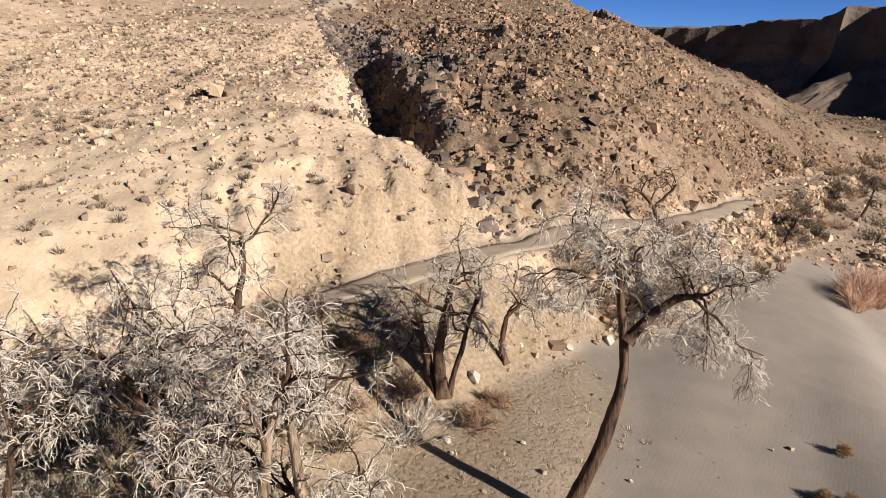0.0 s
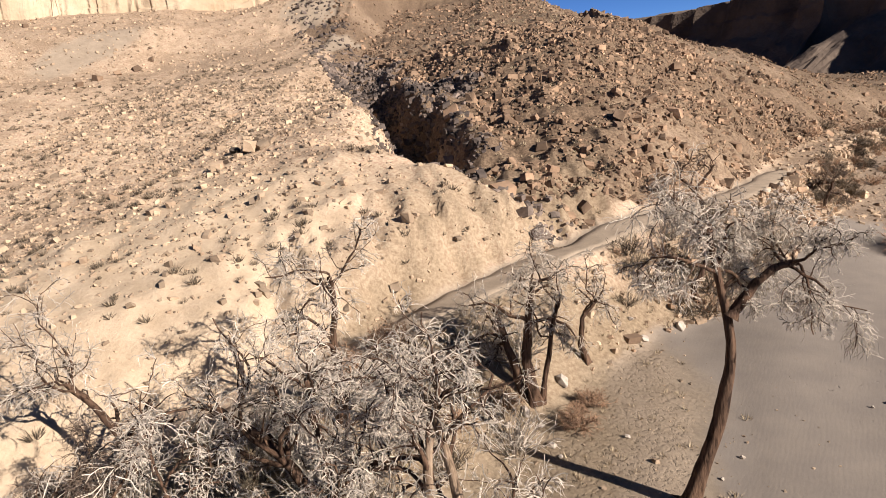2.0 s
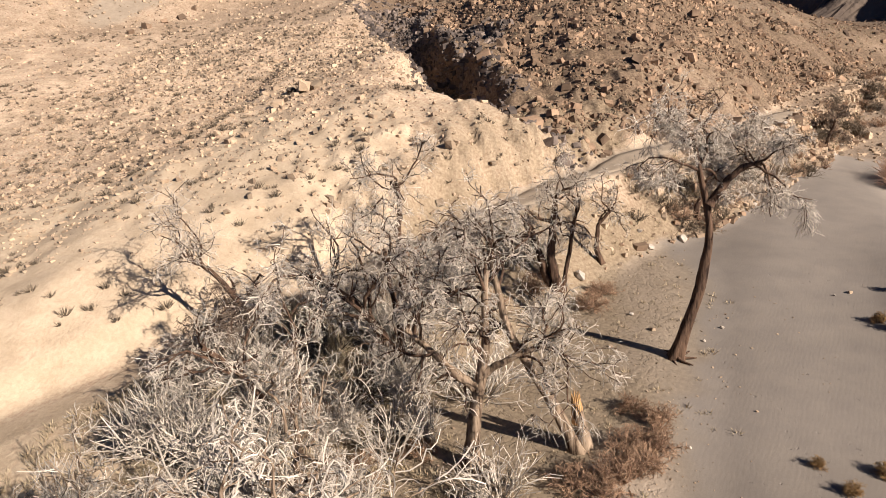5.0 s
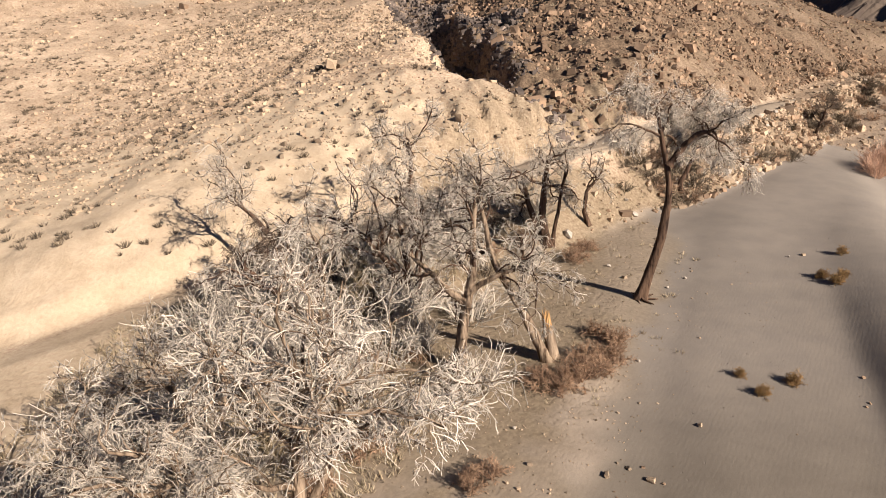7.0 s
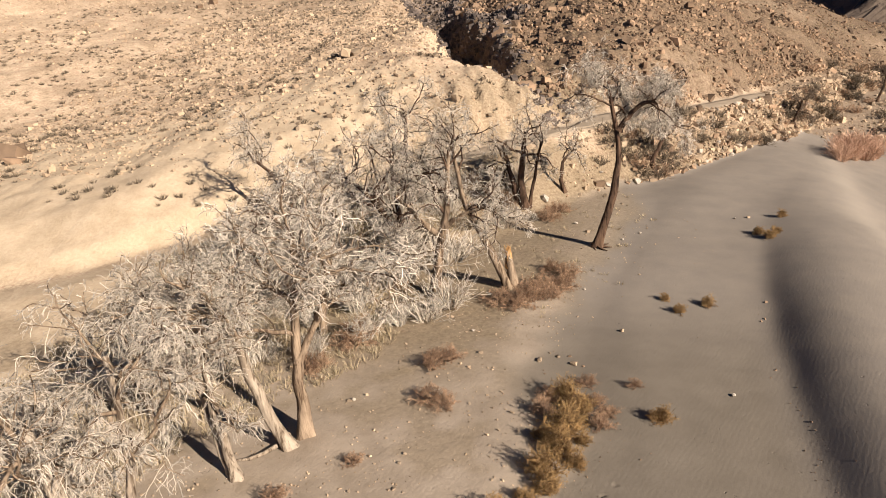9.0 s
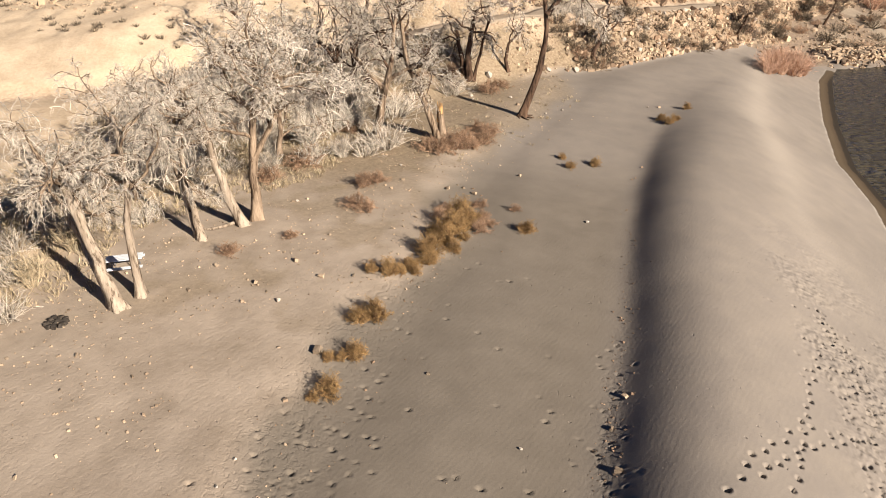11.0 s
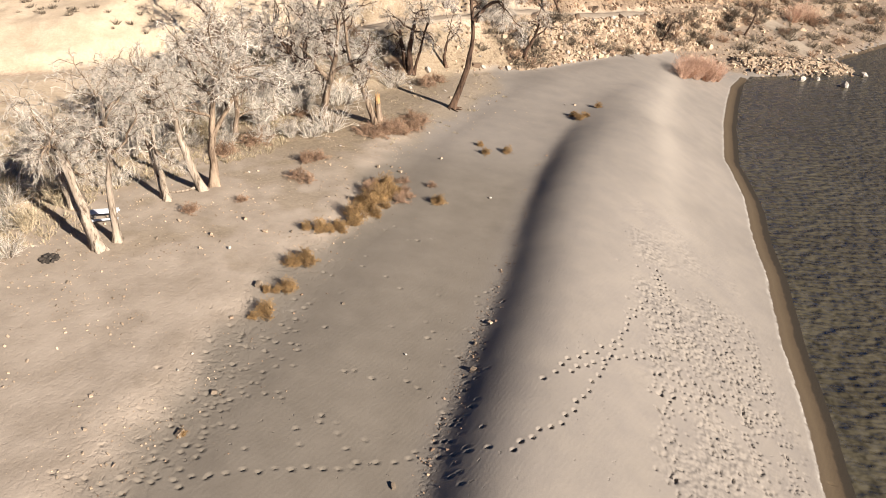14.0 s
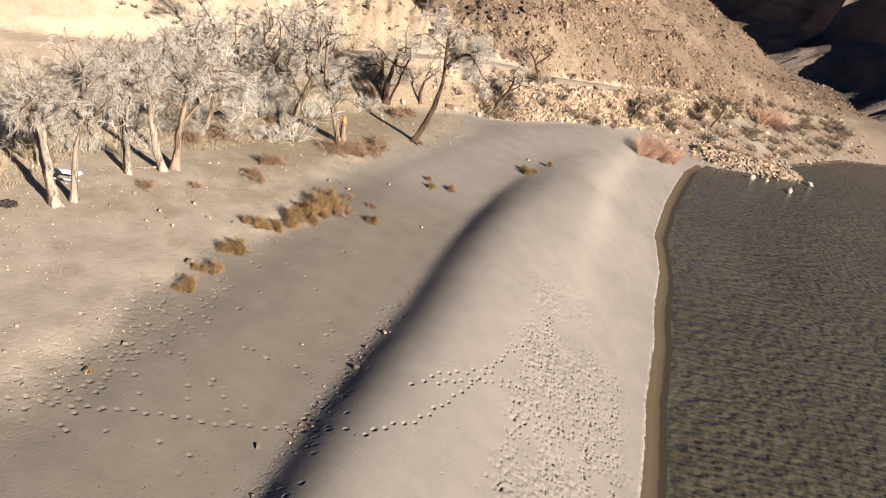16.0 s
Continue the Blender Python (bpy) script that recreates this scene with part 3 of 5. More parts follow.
    for cx, cy, wide, long, lean in ((-91, 138, 6, 15, 0.35), (-49, 170, 8, 12, 0.2), (-38, 142, 3, 12, 0.3), (63, 111, 3.6, 11, -0.25), (52, 93, 2.2, 7, 0.5)):
        u, v = gx - cx - lean * (gy - cy), gy - cy
        zones["road"] = np.maximum(zones["road"], 0.8 * (1 - fade(np.hypot(u / wide, v / long) + 0.12 * ragged, 0.75, 1.05)))
    # mask of the far floor and other bank whose shade is painted
    zones["far_shade"] = np.maximum(across, fade(np.hypot(gx, gy - 60), 170, 230) * fade(gx, 40, 75) * (1 - fade(gy, 170, 200) * (1 - fade(gx, 105, 125)) * (1 - fade(gy, 340, 400))))
    zones["talus"] = np.clip(np.maximum.reduce([zones["talus"], bank * 0.45, bar * 0.3, 0.35 * fade(gy, 95, 130) * fade(-gx, 15, 35), across, shelf * 0.6, distant * 0.9]), 0, 1)
    base = np.interp(gy, BASE_Y, BASE_X)
    foot = np.exp(-((gx - base) / 0.5) ** 2) * 0.8 * (1 - fade(gy, 10, 25))
    left = np.exp(-((gx - edge + 1) / 2.6) ** 2) * (1 - fade(gy, -14, 0))
    right = fade(gx, 20.5, 22.5) * (1 - fade(gx, 30, 32)) * (1 - fade(gy, -8, 6)) * fade(rough(gx, gy, 2.5, 55) + 0.2, -0.3, 0.5)
    soil = fade(edge + ragged - gx, 0, 3) * (0.14 + 0.35 * fade(gy, 4, 12))
    zones["trodden"] = np.maximum.reduce([foot * 0.4 * fade(-gy, 8, 18), left * 0.32, soil]) * (1 - hill)
    zones["pitted"] = 0.8 * fade(rough(gx, gy, 5, 98) + 0.5 * rough(gx, gy, 2, 99), -0.5, 0.5) * (1 - hill) * fade(d, 2.3, 3.5)
    zones["lumpy"] = right * (1 - 0.65 * fade(gx, 26, 28)) * (1 - hill)
    zones["crest"] = (0.4 + 0.12 * rough(gx, gy, 6, 56)) * np.exp(-((d - 10 + 0.5 * rough(gx, gy, 9, 57)) / 1.7) ** 2) * fade(gy, -8, 18) * (1 - fade(gy, 58, 66))
    zones["hill"] = np.maximum(zones["hill"], 0.4 * shelf)
    for key, value in zones.items():
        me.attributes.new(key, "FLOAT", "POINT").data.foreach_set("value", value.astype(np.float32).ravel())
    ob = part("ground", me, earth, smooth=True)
    return tagged(ob, "pale tan sand beach rising to a stony desert hillside", "ground", kind="structure")


def stamp_dents(xs, ys, z):
    """Footprints: short pressed hollows with a raised rim, along trails and in trodden patches."""
    rng = np.random.default_rng(11)
    marks = []
    trails = [[(14.6, -28.3), (16.6, -25.9), (18.0, -22.9), (18.8, -20.6), (19.5, -18.4), (20.5, -15.4), (22.5, -10.2), (24.5, -9.6)],
              [(-1.2, -33.3), (3.1, -31.5), (7.4, -29.9), (9.6, -28.8), (12.8, -28.2), (14.4, -28.4)], [(-9, -34.5), (-1.2, -33.3)],
              [(15.7, -23.1), (17.1, -21.9), (19.7, -19.1), (23.5, -16.5)], [(16.6, -21.6), (19.4, -18.3), (22, -17.2)],
              [(25.4, -11.0), (26.6, -13.8), (26.2, -18.0)], [(22.5, -20.5), (25.5, -17.8), (28.5, -18.5)], [(23.1, -9.8), (23.8, -1.4), (27, 6)]]
    for trail in trails:
        for (ax, ay), (bx, by) in zip(trail[:-1], trail[1:]):
            length = math.hypot(bx - ax, by - ay)
            n = max(1, int(length / 0.62))
            for i in range(n):
                k = i / n
                side = 0.09 * (1 if i % 2 else -1) + rng.normal(0, 0.05)
                marks.append((ax + (bx - ax) * k - side * (by - ay) / length, ay + (by - ay) * k + side * (bx - ax) / length,
                              0.085 * rng.uniform(0.85, 1.15), (0.19 if ax > 14 else 0.1) * rng.uniform(0.8, 1.2), math.atan2(by - ay, bx - ax) + rng.normal(0, 0.2)))
    for cx, cy, sx, sy, n in ((22.3, -23, 0.4, 5, 150), (23.6, -13, 0.6, 4, 160), (25.0, -20, 0.7, 5, 160), (27.8, -13, 0.4, 6, 180), (27.4, -19, 0.3, 4, 80), (29.6, -19, 0.45, 6, 150), (29.5, -8, 0.6, 5, 90), (25.5, -14, 2.5, 4, 110),
                              (0.6, -29, 1.1, 4, 90), (1.2, -23, 1.0, 4, 40), (12.0, -25, 0.5, 6, 60), (6, -20, 3, 10, 60)):
        for _ in range(n):
            marks.append((rng.normal(cx, sx), rng.normal(cy, sy), rng.uniform(0.06, 0.09), 0.05 + 0.09 * rng.random(), rng.uniform(0, math.pi)))
    for mx, my, r, deep, turn in marks:
        if mx < -3.5 or my > -6.5 or my < -34.5:
            continue
        i0, i1 = np.searchsorted(xs, (mx - 4 * r, mx + 4 * r))
        j0, j1 = np.searchsorted(ys, (my - 4 * r, my + 4 * r))
        dx, dy = xs[i0:i1][None] - mx, ys[j0:j1][:, None] - my
        u, v = dx * math.cos(turn) + dy * math.sin(turn), dy * math.cos(turn) - dx * math.sin(turn)
        q = np.hypot(u / 1.35, v) / r
        z[j0:j1, i0:i1] += deep * (-np.clip((1.3 - q) / 0.55, 0, 1) + 0.12 * np.exp(-((q - 1.6) ** 2) / 0.12))


build_ground()


def build_road():
    """The graded dirt road on its bench, a thin strip laid over the ground."""
    x = np.linspace(-24, 33, 190)
    y = np.interp(x, ROAD_X, ROAD_Y)
    for _ in range(4):
        y[1:-1] = 0.25 * y[:-2] + 0.5 * y[1:-1] + 0.25 * y[2:]
    tx, ty = np.gradient(x), np.gradient(y)
    n = np.hypot(tx, ty)
    across = np.array([-1.75, -1.55, -0.8, 0.0, 0.8, 1.55, 1.75])
    lift = np.array([-0.25, 0.05, 0.04, 0.08, 0.04, 0.05, -0.25])
    wide = across[None] * ((1 + 0.2 * rough(x, y, 4, 57) + 0.15 * rough(x, y, 1.3, 58)) * (1 - 0.8 * fade(x, 26, 33)) * (0.2 + 0.8 * fade(x, -24, -15)))[:, None]
    gx, gy = x[:, None] - (ty / n)[:, None] * wide, y[:, None] + (tx / n)[:, None] * wide
    z = height(gx, gy) + lift[None] + 0.02
    index = np.arange(z.size).reshape(z.shape)
    quads = np.stack([index[:-1, :-1], index[1:, :-1], index[1:, 1:], index[:-1, 1:]], -1).reshape(-1, 4)
    me = mesh_of("road", np.stack([gx, gy, z], -1).reshape(-1, 3), quads)
    tagged(part("road", me, dirt_road, smooth=True), "narrow graded dirt road on a bench of the hill", "road", kind="structure")


build_road()

river = bmesh.new()
bmesh.ops.create_grid(river, x_segments=2, y_segments=2, size=2500, matrix=Matrix.Translation((0, 0, 0)))
tagged(part("water", river, water), "rippled olive-brown river water", "river", kind="structure")


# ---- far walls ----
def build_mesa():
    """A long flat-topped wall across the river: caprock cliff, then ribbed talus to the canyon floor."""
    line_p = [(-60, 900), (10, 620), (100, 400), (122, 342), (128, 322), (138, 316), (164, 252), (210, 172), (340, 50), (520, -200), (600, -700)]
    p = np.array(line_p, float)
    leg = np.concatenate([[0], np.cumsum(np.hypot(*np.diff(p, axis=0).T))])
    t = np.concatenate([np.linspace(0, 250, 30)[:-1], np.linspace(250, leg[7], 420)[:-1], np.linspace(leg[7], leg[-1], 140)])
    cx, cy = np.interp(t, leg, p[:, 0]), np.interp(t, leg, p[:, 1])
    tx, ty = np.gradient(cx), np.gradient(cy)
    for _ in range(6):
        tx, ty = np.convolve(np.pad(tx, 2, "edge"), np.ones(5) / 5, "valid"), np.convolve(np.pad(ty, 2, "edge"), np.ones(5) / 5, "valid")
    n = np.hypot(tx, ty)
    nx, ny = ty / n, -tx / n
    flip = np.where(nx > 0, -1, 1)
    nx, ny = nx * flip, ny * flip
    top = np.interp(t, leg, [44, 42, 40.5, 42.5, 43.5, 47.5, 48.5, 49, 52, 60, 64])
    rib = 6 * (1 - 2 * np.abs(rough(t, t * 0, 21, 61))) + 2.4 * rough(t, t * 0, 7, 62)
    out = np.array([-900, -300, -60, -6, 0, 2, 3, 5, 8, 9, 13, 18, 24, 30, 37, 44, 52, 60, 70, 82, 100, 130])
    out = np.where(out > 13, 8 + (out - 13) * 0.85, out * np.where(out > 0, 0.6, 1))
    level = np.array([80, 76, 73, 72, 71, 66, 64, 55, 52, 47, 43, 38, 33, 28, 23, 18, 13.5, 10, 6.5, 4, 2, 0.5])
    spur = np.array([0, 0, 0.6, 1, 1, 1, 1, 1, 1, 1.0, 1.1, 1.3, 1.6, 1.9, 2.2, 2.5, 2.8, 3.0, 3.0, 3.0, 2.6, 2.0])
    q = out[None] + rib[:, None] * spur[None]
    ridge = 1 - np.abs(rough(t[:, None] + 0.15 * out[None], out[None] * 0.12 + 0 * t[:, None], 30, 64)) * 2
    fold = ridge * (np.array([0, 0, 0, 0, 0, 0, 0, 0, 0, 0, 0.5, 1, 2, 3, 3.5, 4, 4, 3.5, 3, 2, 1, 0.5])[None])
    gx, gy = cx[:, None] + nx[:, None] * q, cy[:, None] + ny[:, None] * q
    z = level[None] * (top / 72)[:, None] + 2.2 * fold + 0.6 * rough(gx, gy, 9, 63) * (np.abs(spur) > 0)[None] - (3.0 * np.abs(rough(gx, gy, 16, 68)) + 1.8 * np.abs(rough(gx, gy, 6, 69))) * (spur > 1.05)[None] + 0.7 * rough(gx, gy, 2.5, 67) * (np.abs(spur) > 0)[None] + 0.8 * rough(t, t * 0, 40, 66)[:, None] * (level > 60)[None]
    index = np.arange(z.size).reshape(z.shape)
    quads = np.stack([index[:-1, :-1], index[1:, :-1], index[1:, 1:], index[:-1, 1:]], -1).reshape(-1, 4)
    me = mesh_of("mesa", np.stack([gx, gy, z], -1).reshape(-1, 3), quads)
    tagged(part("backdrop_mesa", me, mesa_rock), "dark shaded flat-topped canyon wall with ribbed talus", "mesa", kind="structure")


def build_cliff():
    """The pale cracked cliff band along the top of the hill."""
    t = np.linspace(0, 0.8, 480)
    cx = np.interp(t, [0, 0.2, 0.45, 0.6, 0.75, 0.9, 1], [-330, -190, -117, -95, -53, -5, 12])
    cy = np.interp(t, [0, 0.2, 0.45, 0.6, 0.75, 0.9, 1], [92, 122, 158, 172, 188, 196, 222])
    u = t * 420
    jag = 3.6 * rough(u, u * 0, 22, 71) + 0.9 * np.round(rough(u, u * 0, 11, 72) * 2) / 2 + 0.25 * rough(u, u * 0, 2.2, 73)
    rows = np.array([-16, 0, 3, 3.2, 6, 6.4, 10, 10.3, 14, 17, 17.5, 22, 26, 30])
    back = np.array([-9, 0, 0.4, 1.1, 1.3, 2.0, 2.3, 3.1, 3.4, 3.8, 5.0, 5.6, 6.4, 60])
    gx = cx[:, None] - 0.25 * back[None] + 0.15 * jag[:, None]
    gy = cy[:, None] + back[None] - jag[:, None] + 0.5 * rough(u[:, None] + 0 * rows, rows[None] * 3 + 0 * u[:, None], 3, 74)
    base = np.interp(t, [0, 0.2, 0.45, 0.6, 0.75, 0.9, 1], [34, 38, 42, 47.5, 47, 44.5, 40]) + 2.6 * rough(u, u * 0, 26, 76) + 1.0 * rough(u, u * 0, 7, 77)
    z = base[:, None] + rows[None] + 0.4 * rough(u[:, None] + 0 * rows, rows[None] * 9 + 0 * u[:, None], 5, 75)
    index = np.arange(z.size).reshape(z.shape)
    quads = np.stack([index[:-1, :-1], index[1:, :-1], index[1:, 1:], index[:-1, 1:]], -1).reshape(-1, 4)
    me = mesh_of("cliff", np.stack([gx, gy, z], -1).reshape(-1, 3), quads)
    tagged(part("backdrop_cliff", me, cliff_rock), "cream sandstone cliff band with vertical cracks", "cliff", kind="structure")


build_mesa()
build_cliff()


# ---- bare trees ----
def bend(rng, start, way, length, k, droop=0.0, wander=0.18):
    """Curved stems: start (n, 3), way (n, 3), length (n,) to points (n, k, 3)."""
    n = len(start)
    pts = np.zeros((n, k, 3))
    pts[:, 0] = start
    d = way / (np.linalg.norm(way, axis=1, keepdims=True) + 1e-9)
    for i in range(1, k):
        d = d + rng.normal(0, wander, (n, 3))
        d[:, 2] -= droop * i / k
        d /= np.linalg.norm(d, axis=1, keepdims=True) + 1e-9
        pts[:, i] = pts[:, i - 1] + d * (length / (k - 1))[:, None]
    return pts


def sprout(rng, pts, radii, many, ratio, k, low=0.3, spread=0.9, droop=0.0, wander=0.2, thin=0.5, up=0.1):
    """Side stems from each stem: points and radii of all of them, and the number of the parent of each."""
    n, kp, _ = pts.shape
    who = np.repeat(np.arange(n), many)
    at = (low + (1 - low) * rng.random(n * many) ** 0.8) * (kp - 1)
    i = np.minimum(at.astype(int), kp - 2)
    f = (at - i)[:, None]
    start = pts[who, i] * (1 - f) + pts[who, i + 1] * f
    r0 = radii[who, i] * (1 - f[:, 0]) + radii[who, i + 1] * f[:, 0]
    along = pts[who, i + 1] - pts[who, i]
    along /= np.linalg.norm(along, axis=1, keepdims=True) + 1e-9
    side = rng.normal(size=(n * many, 3))
    side -= along * np.sum(side * along, axis=1, keepdims=True)
    side /= np.linalg.norm(side, axis=1, keepdims=True) + 1e-9
    way = along * (1 - 0.45 * spread) + side * spread
    way[:, 2] += up
    size = np.linalg.norm(np.diff(pts, axis=1), axis=2).sum(1)
    length = size[who] * ratio * (0.6 + 0.8 * rng.random(n * many)) * (1.15 - 0.5 * at / (kp - 1))
    new_pts = bend(rng, start, way, length, k, droop, wander)
    tip = np.linspace(1, 0.3, k)[None]
    return new_pts, np.minimum(r0 * thin, 0.2)[:, None] * tip, who


def stem(points, base, tip, k=10, seed=0):
    """A trunk through a few points, smoothed, with a flared foot."""
    p = np.array(points, float)
    s = np.concatenate([[0], np.cumsum(np.linalg.norm(np.diff(p, axis=0), axis=1))])
    t = np.linspace(0, s[-1], k)
    out = np.stack([np.interp(t, s, p[:, i]) for i in range(3)], -1)
    out[1:-1] = 0.25 * out[:-2] + 0.5 * out[1:-1] + 0.25 * out[2:]
    rng = np.random.default_rng(seed)
    out[2:-1, :2] += rng.normal(0, 0.045, (k - 3, 2))
    r = (base + (tip - base) * (t / s[-1]) ** 0.8) * (1 + 0.06 * rng.normal(size=k).clip(-1.5, 1.5))
    r[0] *= 1.22
    return out, r


def trunk_mesh(p, r, seed, sides=16):
    """A trunk with fluted bark and a foot that spreads into root lobes."""
    rng = np.random.default_rng(seed + 500)
    k = 26
    at = np.linspace(0, len(p) - 1, k)
    pts = np.stack([np.interp(at, np.arange(len(p)), p[:, i]) for i in range(3)], -1)
    rad = np.interp(at, np.arange(len(p)), r)
    along = np.gradient(pts, axis=0)
    along /= np.linalg.norm(along, axis=1, keepdims=True)
    u = np.cross(along, [[0.2, 1.0, 0.1]])
    u /= np.linalg.norm(u, axis=1, keepdims=True)
    v = np.cross(along, u)
    a = np.arange(sides) * 2 * np.pi / sides
    turn = np.linspace(0, 1.1, k)[:, None]
    lobes = 0.07 * np.cos(5 * (a[None] + turn) + rng.uniform(0, 6)) + 0.05 * np.cos(3 * (a[None] - turn) + rng.uniform(0, 6)) + rng.normal(0, 0.035, (k, sides))
    foot = np.exp(-np.linspace(0, 14, k))[:, None] * (0.15 + 0.3 * np.cos(4 * a + rng.uniform(0, 6))[None])
    wide = rad[:, None] * (1 + lobes + foot.clip(-0.1, 1))
    verts = pts[:, None] + wide[..., None] * (np.cos(a)[None, :, None] * u[:, None] + np.sin(a)[None, :, None] * v[:, None])
    index = np.arange(k * sides).reshape(k, sides)
    nxt = np.roll(index, -1, axis=1)
    quads = np.stack([index[:-1], nxt[:-1], nxt[1:], index[1:]], -1).reshape(-1, 4)
    return mesh_of("trunk", verts.reshape(-1, 3), quads)


def crown_of(rng, p, r, limbs, limb_length, branch, twig, fine, droop, spread, thick, low, crown):
    """Crooked limbs with their branches, as one mesh each, and the twigs, which go into the crown."""
    lp, lr, _ = sprout(rng, p[None], r[None], limbs, 1.0, 11, low, spread, 0.04, 0.3, 0.62, 0.35)
    scale = limb_length * (0.6 + 0.7 * rng.random(limbs)) / np.linalg.norm(np.diff(lp, axis=1), axis=2).sum(1)
    lp = lp[:, :1] + (lp - lp[:, :1]) * scale[:, None, None]
    bp, br, who = sprout(rng, lp, lr, branch, 0.42, 7, 0.15, 0.9, 0.15 * droop, 0.3, 0.55, 0.14)
    meshes = []
    for j in range(limbs):
        tube = Tubes()
        tube.add(lp[j:j + 1], lr[j:j + 1], 7)
        tube.add(bp[who == j], np.maximum(br[who == j], 0.02), 4)
        meshes.append(tube.mesh("limb"))
    tp, tr, _ = sprout(rng, bp, br, twig, 0.55, 5, 0.1, 0.95, 0.9 * droop, 0.3, 0.6, 0.06)
    crown.add(tp, np.clip(tr, thick * 0.42, 0.032), 3)
    fp, fr, _ = sprout(rng, tp, tr, fine, 0.6, 4, 0.1, 0.85, 1.2 * droop, 0.28, 0.6, 0.0)
    crown.add(fp, np.clip(fr, thick * 0.22, thick * 0.38), 3)
    return meshes


def tree(x, y, trunks, seed, label, bark, limb_mat, twig_mat, limbs=7, limb_length=4.5, branch=9, twig=9, fine=5, droop=0.3, spread=0.9, thick=0.044, low=0.5, group="bare trees by the beach"):
    rng = np.random.default_rng(seed)
    z = ground_z(x, y)
    t = thing("tree", (x, y, z - 0.15), label, "tree", group)
    crown = Tubes()
    for i, (points, base, tip) in enumerate(trunks):
        p, r = stem(points, base, tip, 12, seed + i)
        trunk = part("trunk", trunk_mesh(p, r, seed + i), bark, t, smooth=True)
        for mesh in crown_of(rng, p, r, limbs if i == 0 else max(3, limbs - 2), limb_length, branch, twig, fine, droop, spread, thick, low, crown):
            part("limb", mesh, limb_mat, trunk, smooth=True)
    part("crown", crown.mesh("crown"), twig_mat, t)
    return t


tree(4.1, 21.8, [([(0, 0, 0), (0.5, 0, 1.5), (0.85, -0.1, 2.8), (1.45, -0.3, 4.6), (1.6, -0.5, 6.0), (1.95, -0.75, 7.6), (1.8, -0.8, 9.2), (1.8, -0.8, 9.9), (1.35, -0.6, 11.4), (1.2, -0.4, 13.2)], 0.4, 0.12),
                 ([(1.85, -0.8, 9.6), (2.7, -0.8, 10.8), (3.5, -0.7, 11.5), (4.5, -0.6, 11.6)], 0.24, 0.12)], 1,
     "tall bare cottonwood with a bent dark trunk beside the beach", bark_dark, bark_dark, twig_pale, limbs=9, low=0.74, spread=0.95, droop=0.42, branch=10, twig=10, fine=6, limb_length=3.7, thick=0.042)
tree(-11.9, -17.0, [([(0, 0, 0), (-0.7, 0.2, 2.5), (-1.5, 0.5, 5.2), (-2.2, 0.8, 7.4)], 0.36, 0.17), ([(-0.3, 0.1, 0), (-1.1, 0.5, 2.0), (-2.1, 0.9, 4.0), (-2.9, 1.2, 6.2)], 0.26, 0.12)], 2,
     "bare tree with two pale leaning trunks on sand", bark_pale, bark_brown, twig_grey, limbs=6, branch=8, low=0.55, limb_length=3.8, twig=9, fine=5, droop=0.5, thick=0.03)
tree(-11.5, -15.7, [([(0, 0, 0), (-0.1, 0.1, 2.5), (0.1, 0.2, 4.6), (0.5, 0.3, 7.4), (0.2, 0.6, 9.4)], 0.24, 0.1)], 3,
     "slender pale-barked bare tree beside the picnic table", bark_pale, bark_brown, twig_grey, limbs=9, branch=8, low=0.55, limb_length=3.8, twig=9, fine=5, droop=0.5, thick=0.03)
tree(-11.7, -9.2, [([(0, 0, 0), (-0.5, 0.3, 2.0), (-0.9, 0.7, 4.4), (-1.0, 0.8, 7.0)], 0.26, 0.12), ([(-0.3, 0.1, 0), (-1.0, 0.6, 2.0), (-1.6, 1.0, 4.2), (-2.0, 1.4, 6.4)], 0.2, 0.1)], 4,
     "bare tree with twin pale trunks leaning from the sand", bark_pale, bark_brown, twig_grey, limbs=7, branch=8, low=0.55, limb_length=3.8, twig=9, fine=5, droop=0.5, thick=0.03)
tree(-10.3, -6.7, [([(0, 0, 0), (-0.5, -0.2, 1.7), (-1.0, -0.5, 4.0), (-1.3, -0.7, 6.8), (-2.0, -1.1, 8.0), (-2.9, -1.6, 8.7)], 0.34, 0.14)], 5,
     "bare tree with a pale leaning trunk", bark_pale, bark_brown, twig_grey, limbs=8, branch=8, low=0.55, limb_length=3.8, twig=9, fine=5, droop=0.5, thick=0.03)
tree(-9.9, -5.7, [([(0, 0, 0), (0.1, 0.1, 2.2), (0.2, 0.1, 4.8), (0.7, 0.3, 8.0), (0.8, 0.6, 10.4)], 0.36, 0.13), ([(0.2, 0.1, 4.0), (1.4, 0.5, 6.0), (2.6, 0.8, 8.4)], 0.2, 0.1)], 6,
     "bare tree with an upright brown trunk and pale drooping twigs", bark_brown, bark_brown, twig_pale, limbs=10, low=0.4, branch=8, twig=7, fine=4, thick=0.046, limb_length=4.8, droop=0.35)
tree(-7.2, 11.6, [([(0, 0, 0), (0.5, 0.0, 2.5), (1.0, 0.1, 4.6), (1.5, 0.2, 6.2), (1.6, 0.4, 8.2), (1.9, 0.6, 9.9)], 0.44, 0.12), ([(0.8, 0.1, 4.4), (-0.8, 0.3, 5.9), (-2.2, 0.8, 7.2)], 0.24, 0.12), ([(1.1, 0.1, 5.0), (2.6, -0.2, 6.0), (4.3, -0.4, 6.6)], 0.2, 0.1)], 7,
     "large bare cottonwood with a furrowed brown trunk", bark_brown, bark_dark, twig_grey, limbs=9, limb_length=3.7, low=0.42, droop=0.35, branch=8, twig=7, fine=4)
